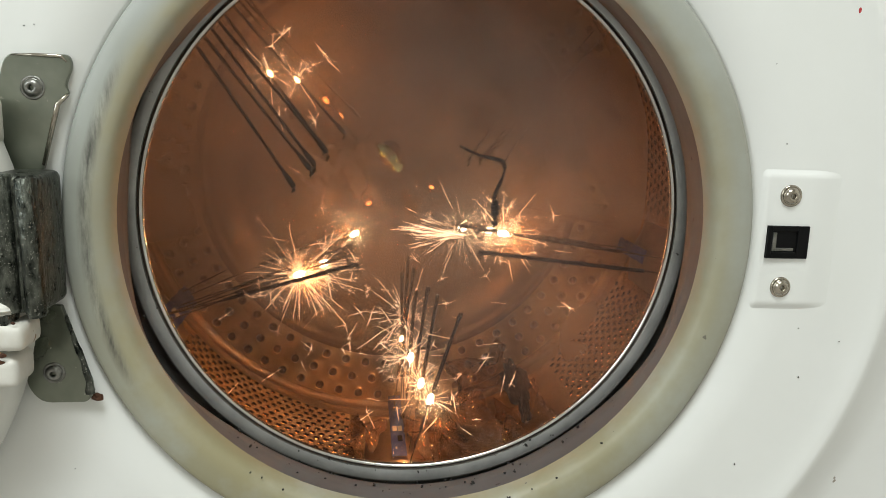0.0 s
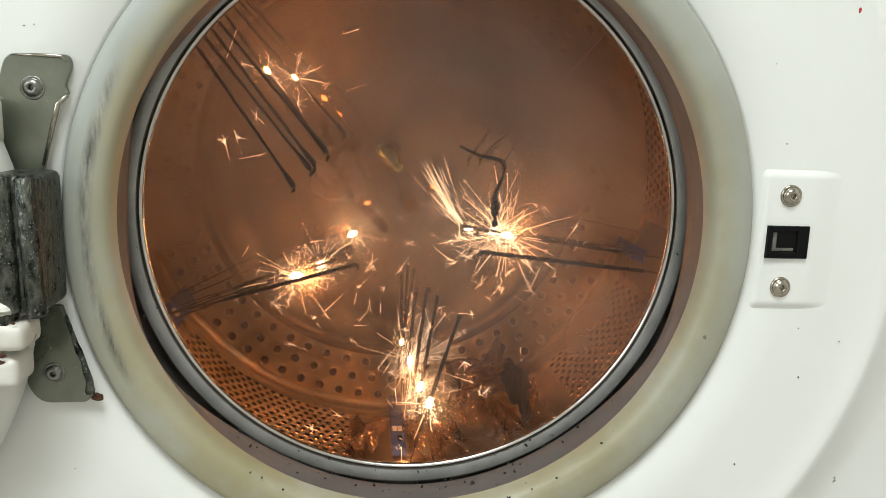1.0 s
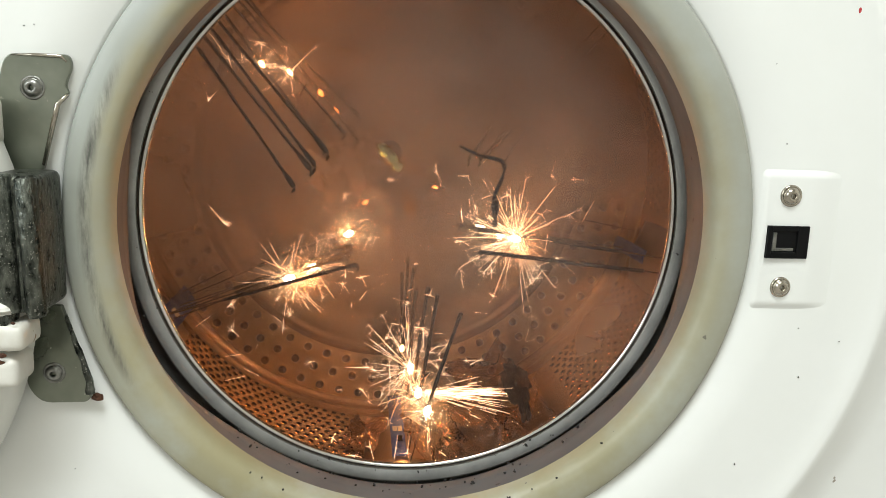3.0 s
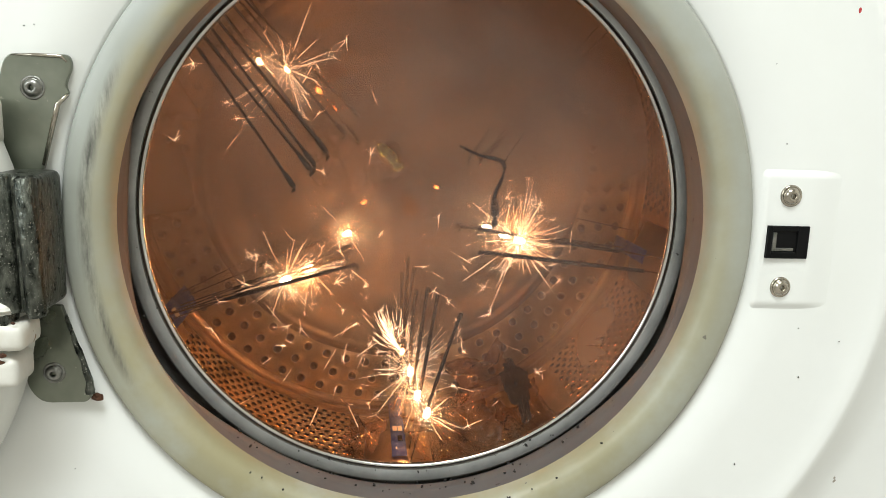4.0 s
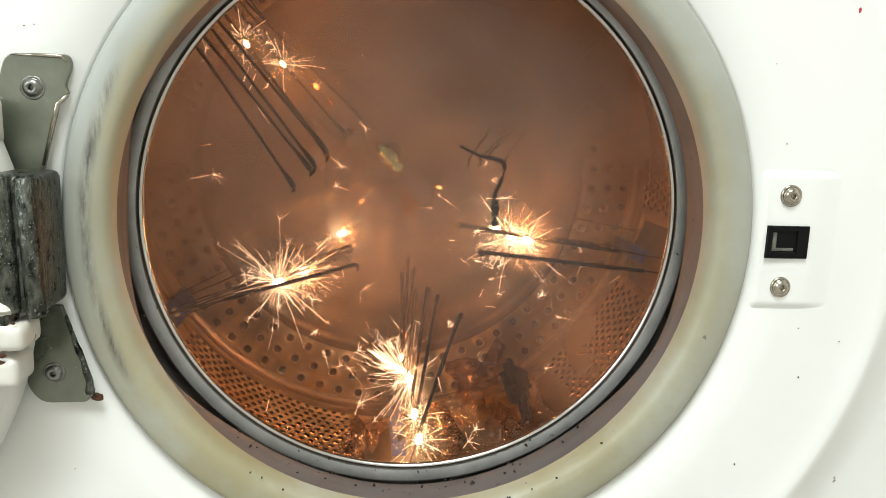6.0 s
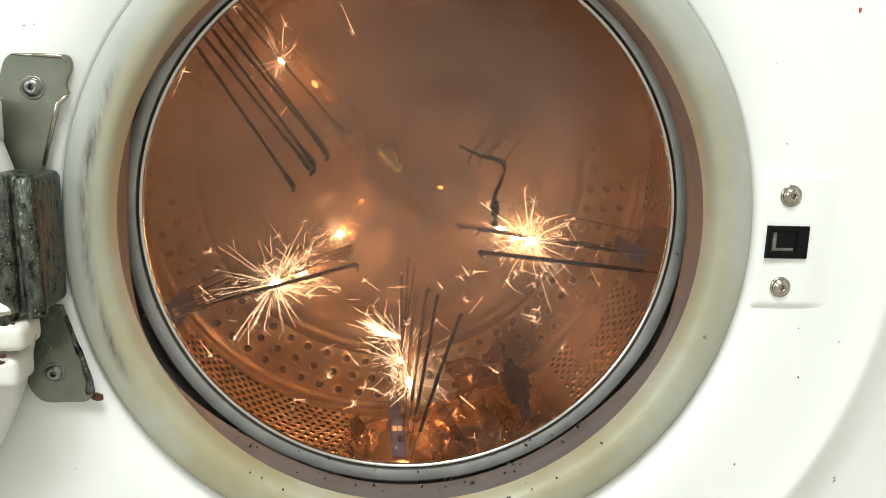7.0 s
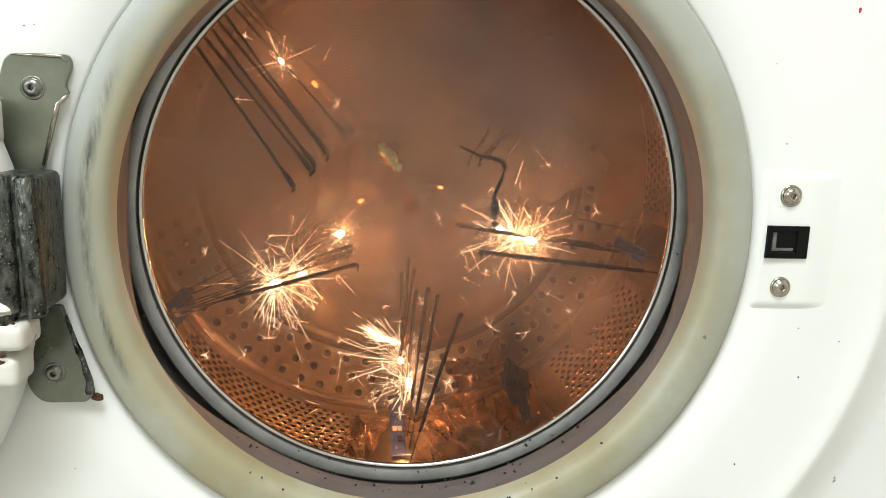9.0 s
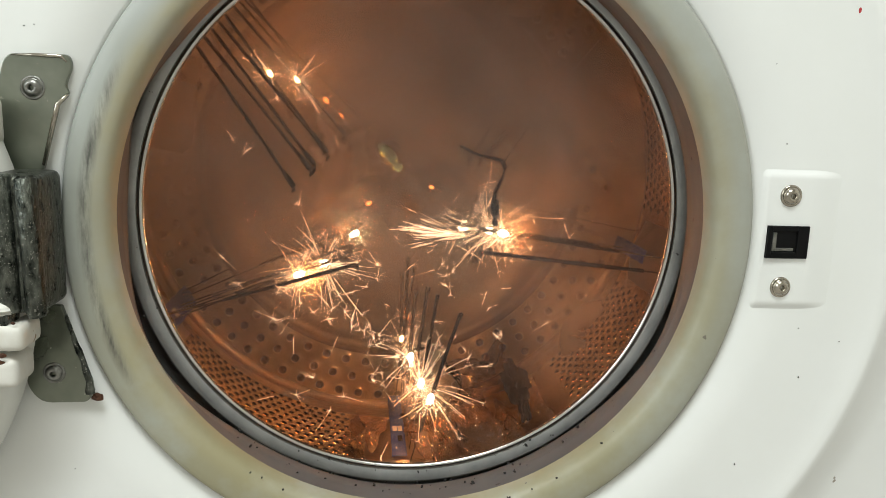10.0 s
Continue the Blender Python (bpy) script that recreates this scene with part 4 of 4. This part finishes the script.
# ---------------------------------------------------------------- leftovers in the drum
def crumpled(name, centre, size, mat, label, category, seed, turn, rough=0.35):
    bm = bmesh.new()
    bmesh.ops.create_grid(bm, x_segments=14, y_segments=14, size=1)
    rnd = Vector((seed * 3.1, seed * 1.7, 0))
    for v in bm.verts:
        u = v.co.copy()
        u *= max(abs(u.x), abs(u.y)) / max(u.length, 1e-6) * 1.12
        a = math.atan2(u.y, u.x)
        edge = 1 + 0.40 * noise.noise(Vector((math.cos(a) * 2.2, math.sin(a) * 2.2, seed))) + 0.12 * noise.noise(Vector((math.cos(a) * 9, math.sin(a) * 9, seed)))
        h = abs(noise.noise(u * 1.6 + rnd)) * rough + abs(noise.noise(u * 4 + rnd)) * rough * 0.4
        v.co = Vector((u.x * size[0] * edge, u.y * size[1] * edge, h * size[2]))
    bmesh.ops.solidify(bm, geom=bm.faces[:], thickness=0.0005)
    bmesh.ops.transform(bm, matrix=Matrix.Translation(centre) @ turn, verts=bm.verts)
    return tagged(part(name, bm, mat), label, category)


def film_sheet(at, size, seed, turn, label):
    """A thin sheet with long sharp folds that meet at angles."""
    bm = bmesh.new()
    bmesh.ops.create_grid(bm, x_segments=44, y_segments=44, size=1)
    off = Vector((seed * 3.1, seed * 1.7, 0.3 * seed))
    for v in bm.verts:
        u = v.co.copy()
        a = math.atan2(u.y, u.x)
        edge = 0.86 + 0.30 * noise.noise(Vector((math.cos(a) * 1.8, math.sin(a) * 1.8, seed))) + 0.08 * noise.noise(Vector((math.cos(a) * 8, math.sin(a) * 8, seed)))
        q = Vector((u.x * 1.2 + 0.5 * u.y, u.y * 0.8 - 0.3 * u.x, 0)) + off
        fold = 1 - abs(noise.noise(q)) * 2.6
        fine = 1 - abs(noise.noise(q * 2.7 + off)) * 2.6
        v.co = Vector((u.x * size[0] * edge, u.y * size[1] * edge, size[2] * (0.44 * fold + 0.09 * fine)))
    bmesh.ops.solidify(bm, geom=bm.faces[:], thickness=0.0002)
    bmesh.ops.transform(bm, matrix=Matrix.Translation(at) @ turn, verts=bm.verts)
    return tagged(part("plastic_film", bm, FILM, None, "", True), label, "film")


def tape_strip(deg, y0, y1, label, printed=True, wide=0.0062):
    """Blue printed tape along the ridge of a lifter, with a white square pair and a dark mark."""
    a = math.radians(deg)
    out = Vector((-math.cos(a), 0, -math.sin(a)))
    across = Vector((-math.sin(a), 0, math.cos(a)))
    foot = Vector((0, 0, ZC)) - out * (RD - 0.0163)
    p = base("tape_strip", foot + Vector((0, (y0 + y1) / 2, 0)), label, "tape", "tape on the lifters")
    bm, n = bmesh.new(), 24
    rows = []
    for i in range(n + 1):
        y = y0 + (y1 - y0) * i / n
        lift = 0.0006 * math.sin(y * 260 + deg) + 0.0007
        rows.append([bm.verts.new(foot + Vector((0, y, 0)) + across * u + out * (lift - 11.0 * u * u)) for u in (-wide, -wide / 2, 0, wide / 2, wide)])
    for r0, r1 in zip(rows, rows[1:]):
        for k in range(4):
            bm.faces.new((r0[k], r0[k + 1], r1[k + 1], r1[k]))
    bmesh.ops.solidify(bm, geom=bm.faces[:], thickness=0.0004)
    part("tape", bm, BLUE, p, "blue printed tape", True)
    for dy, u0, u1, h, mat in ((0.046, -0.0042, -0.0004, 0.010, PAPER), (0.046, 0.0004, 0.0042, 0.010, PAPER), (0.026, -0.0005, 0.0036, 0.010, BLACK), (0.010, -0.0030, -0.0016, 0.004, PAPER))[:4 if printed else 0]:
        bm = bmesh.new()
        box(bm, u0, u1, y0 + dy, y0 + dy + h, 0, 0.0004)
        m = Matrix((across, (0, 1, 0), out)).transposed().to_4x4()
        m.translation = foot + out * 0.0016
        bmesh.ops.transform(bm, matrix=m, verts=bm.verts)
        part("print_bar", bm, mat, p)


def leftovers():
    tape_strip(-89, 0.214, 0.345, "blue printed tape strip on the bottom lifter of the drum")
    tape_strip(-147.5, 0.225, 0.345, "blue printed tape strip on a side lifter of the drum", wide=0.0105)
    tape_strip(-16, 0.255, 0.335, "dark blue tape strip on a lifter, dim in the smoke", False)
    r = lambda x, y, z: Euler((radians(x), radians(y), radians(z))).to_matrix().to_4x4()
    crumpled("burnt_card", (0.0995, 0.222, 0.2865), (0.0115, 0.0165, 0.010), BURNT, "crumpled burnt brown card on the drum floor", "card", 3, r(62, -12, 24), 0.22)
    crumpled("burnt_card", (0.1065, 0.214, 0.268), (0.0045, 0.011, 0.008), BURNT, "small torn strip of burnt brown card", "card", 5, r(66, -8, 12), 0.22)
    for at, size, seed, turn, label in (
            ((0.084, 0.308, 0.264), (0.030, 0.024, 0.026), 7, r(38, -24, 0), "crinkled clear plastic film scorched brown"),
            ((0.112, 0.232, 0.252), (0.026, 0.030, 0.026), 8, r(14, -32, 0), "crinkled clear plastic film beside the burnt card"),
            ((0.062, 0.240, 0.238), (0.030, 0.036, 0.024), 12, r(24, -20, 14), "sheet of clear plastic film lying over the drum floor"),
            ((0.034, 0.262, 0.222), (0.026, 0.040, 0.020), 9, r(4, -9, 10), "crinkled clear plastic film around the sparklers"),
            ((-0.026, 0.262, 0.222), (0.018, 0.028, 0.018), 11, r(4, 8, -10), "crinkled clear plastic film on the drum floor")):
        film_sheet(at, size, seed, turn, label)
    rnd, bm = random.Random(11), bmesh.new()
    for _ in range(90):
        a = math.radians(rnd.gauss(-88, 30))
        rr, y = rnd.choice(((0.1483, 0.016), (0.1487, 0.024), (0.1500, 0.0425), (0.1555, 0.0378), (0.1487, 0.020), (0.151, -0.003)))
        s = rnd.uniform(0.0003, 0.0011) * rnd.choice((0.6, 0.8, 1.0))
        k = len(bm.verts)
        bmesh.ops.create_icosphere(bm, subdivisions=1, radius=s, matrix=Matrix.LocRotScale(
            (rr * math.cos(a), y + rnd.uniform(-0.003, 0.003), ZC + rr * math.sin(a)), Euler((rnd.random() * 3, rnd.random() * 3, 0)), (1, 0.7, 1.5)))
    tagged(part("soot_flakes", bm, SOOT_AND_SHADE), "black soot flakes on the drum rim and gasket", "soot", kind="stuff")


# ---------------------------------------------------------------- motion
def motions():
    marks = (0.0, 1.5, 3.0, 4.5, 5.2, 5.8, 6.6, 7.5, 8.4, 8.7, 9.0, 9.5, 10.0)
    for e, (key, foot) in EMBERS.items():
        walk(e, [(t, Matrix.Translation(burn_point(key, t) - foot)) for t in marks])
    ticks = [i / 10 for i in range(101)]

    def spin(rnd, q):
        axis = Vector((rnd.gauss(0, 1), rnd.gauss(0, 1), rnd.gauss(0, 1))).normalized()
        return Matrix.Rotation(radians(rnd.uniform(45, 80)), 4, axis) @ q

    for ob, key, i in BURSTS:
        rnd, q, rows = random.Random(1000 + i), Matrix.Identity(4), []
        for t in ticks:
            q = spin(rnd, q)
            rows.append((t, Matrix.Translation(burn_point(key, t)) @ q))
        walk(ob, rows)
    # the large bursts flare up at one sparkler after another
    plan = ((("E", 0.0), ("F", 0.4), ("I", 1.0), ("E", 1.4), ("F", 1.9), ("I", 2.3), ("I", 3.6), ("E", 4.2), ("F", 4.8), ("E", 5.4), ("E", 6.6), ("E", 7.9), ("E", 8.8), ("F", 9.6)),
            (("P", 0.0), ("M", 0.4), ("N", 0.9), ("L", 1.4), ("N", 2.4), ("N", 3.9), ("M", 4.6), ("N", 5.4), ("O", 6.8), ("P", 7.9), ("N", 8.4), ("O", 8.9), ("O", 9.4), ("M", 9.8)),
            (("K", 0.0), ("K", 0.5), ("J", 0.9), ("K", 1.9), ("I", 2.5), ("B", 3.9), ("J", 4.3), ("I", 4.9), ("J", 5.4), ("I", 6.9), ("I", 7.5), ("J", 8.5), ("K", 9.5), ("J", 9.8)))
    for ob, i in FLARES:
        rnd, q, rows = random.Random(2000 + i), Matrix.Identity(4), []
        for t in ticks:
            key = [k for k, s in plan[i] if s <= t + 1e-6][-1]
            q = spin(rnd, q)
            rows.append((t, Matrix.Translation(burn_point(key, t)) @ q))
        walk(ob, rows)
    # the fountain: from the tip it swings up and falls, then leans to the camera to look short
    rows = []
    for t, key, tilt, lean in ((0.0, "K", -60, 75), (0.4, "K", -60, 70), (0.7, "K", -55, 40), (0.9, "K", -44, 6), (1.05, "K", -40, 0), (1.2, "K", -14, 0), (1.3, "K", 0, 0), (1.35, "fall", 85, 0), (1.4, "fall", 168, 0), (1.43, "fall", 175, 0), (1.5, "M", 180, 0),
                               (1.8, "M", 184, 0), (2.0, "M", 178, 0), (2.2, "M", 172, 4), (2.5, "M", 170, 30), (2.8, "M", 120, 30), (3.1, "M", 60, 60), (3.4, "M", 0, 70), (3.9, "O", -25, 45), (4.6, "O", -20, 60), (5.4, "N", -25, 25), (5.7, "N", -30, 50), (7.0, "P", -40, 60),
                               (8.8, "P", -35, 60), (9.4, "O", -50, 60), (9.7, "K", -40, 80), (10.0, "K", -60, 75)):
        shift = Vector((0.003, 0, -0.006)) if key == "K" else Vector((0, 0, 0))
        spot = Vector((0.083, 0.200, 0.351)) if key == "fall" else burn_point(key, t) + shift
        rows.append((t, Matrix.Translation(spot) @ Matrix.Rotation(radians(lean), 4, "X") @ Matrix.Rotation(radians(tilt), 4, "Y")))
    for ob in JETS:
        walk(ob, rows)
    # single sparks: thrown out of a burning point, they slow down and sink, then the next is thrown
    sources = "ABEEFFGIIJJKLMNNOP"
    for ob, i in SPARKS:
        rnd, rows, t, q = random.Random(3000 + i), [], -rnd_phase(i), Matrix.Identity(4)
        while t < 10.0:
            key = rnd.choice(sources)
            life = rnd.choice((0.3, 0.4, 0.5))
            v = Vector((rnd.gauss(0, 1), 0.35 * rnd.gauss(0, 1), rnd.gauss(0, 0.9))).normalized() * rnd.uniform(0.025, 0.10)
            for k in range(1, int(life * 10) + 1):
                tt = round(t + k / 10, 3)
                if 0 <= tt <= 10.0:
                    f = 1 - math.exp(-3.0 * k / 10 / life)
                    p = burn_point(key, tt) + v * f + Vector((0, 0, -0.25 * (k / 10) ** 2))
                    p.y = min(max(p.y, 0.12), 0.35)
                    q = spin(rnd, q)
                    rows.append((tt, Matrix.Translation(p) @ q))
            t = round(t + life, 3)
        rows = sorted({r[0]: r for r in rows}.values(), key=lambda r: r[0])
        walk(ob, rows)
    # one long spark flies out over the rim at 7.5 s and falls to the floor
    for ob in STRAYS:
        rows = [(t, Matrix.Translation(burn_point("N", t))) for t in (0.0, 2.0, 4.0, 6.0, 7.2)]
        rows += [(7.35, pose(0.080, 0.11, 0.330)), (7.5, pose(0.1115, 0.0, 0.3706)), (7.65, pose(0.125, -0.05, 0.330)), (7.8, pose(0.135, -0.12, 0.215)), (8.0, pose(0.15, -0.20, 0.012)),
                 (10.0, pose(0.15, -0.20, 0.012))]
        walk(ob, rows)
    # smoke turns slowly with the air in the drum
    for ob, y, seed in VEILS:
        s = 1 if int(seed * 10) % 2 else -1
        walk(ob, [(t, pose(0, y + 0.004 * math.sin(t * 0.9 + seed), ZC, 0, s * 14 * math.sin(t * 0.45 + seed), 0)) for t in (0, 1, 2, 3, 4, 5, 6, 7, 8, 9, 10)])

    for ob, way, y in PUFFS:
        walk(ob, [(t, pose(x, y, z, 0, turn, 0)) for t, x, z, turn in way])


def rnd_phase(i):
    return round(0.1 * (i % 5), 1)


room()
washing_machine()
door_hinge()
open_door()
drum()
for name_key in STICKS:
    sparkler(name_key)
bent_sparkler()
sparks()
# front veils' grey holds room light; the dark third tone holds its lack
BROWN, GREY, UNLIT_SMOKE = (0.60, 0.51, 0.43), (0.50, 0.51, 0.51), (0.14, 0.13, 0.12)
veil(0.090, 0.00, 0.32, 3.6, GREY, 0.7)
veil(0.155, 0.00, 0.28, 4.8, GREY, 1.3)
veil(0.222, 0.02, 0.32, 4.0, BROWN, 2.6)
veil(0.285, 0.14, 0.60, 4.6, BROWN, 4.1)
veil(0.330, 0.30, 0.86, 5.0, BROWN, 5.4)
puff(((0, 0.042, 0.533, 0), (0.6, 0.061, 0.513, 12), (1.2, 0.036, 0.512, 30), (1.8, 0.080, 0.500, 45), (2.4, 0.114, 0.486, 60), (3.2, 0.113, 0.511, 75), (3.8, 0.093, 0.525, 90), (4.3, 0.054, 0.517, 100), (4.8, 0.067, 0.541, 115), (5.5, 0.100, 0.532, 130), (6.8, 0.046, 0.530, 150), (7.5, 0.056, 0.541, 160), (8.2, 0.031, 0.533, 175), (8.9, 0.071, 0.538, 190), (9.5, 0.072, 0.517, 200), (10.0, 0.058, 0.506, 210)),
     0.110, UNLIT_SMOKE, 0.33, 1.7, "dark grey cloud of smoke drifting in the top of the drum")
puff(((0, -0.113, 0.422, 0), (0.6, -0.105, 0.418, -10), (1.2, -0.090, 0.441, -25), (1.8, -0.098, 0.441, -40), (2.4, -0.109, 0.433, -50), (3.8, -0.094, 0.467, -75), (4.8, -0.108, 0.482, -95), (5.7, -0.105, 0.456, -110), (6.8, -0.076, 0.457, -130), (8.2, -0.094, 0.501, -150), (8.9, -0.101, 0.493, -160), (9.5, -0.094, 0.460, -175), (10.0, -0.109, 0.425, -190)),
     0.140, UNLIT_SMOKE, 0.28, 6.1, "dark brown cloud of smoke drifting at the side of the drum")
puff(((0, 0.153, 0.340, 0), (2.0, 0.162, 0.340, 20), (4.0, 0.167, 0.336, 0), (6.0, 0.158, 0.336, -20), (8.0, 0.166, 0.345, 0), (10.0, 0.153, 0.340, 10)),
     0.175, BROWN, 0.42, 3.9, "brown haze hanging low over the drum wall", 0.085)
leftovers()
motions()
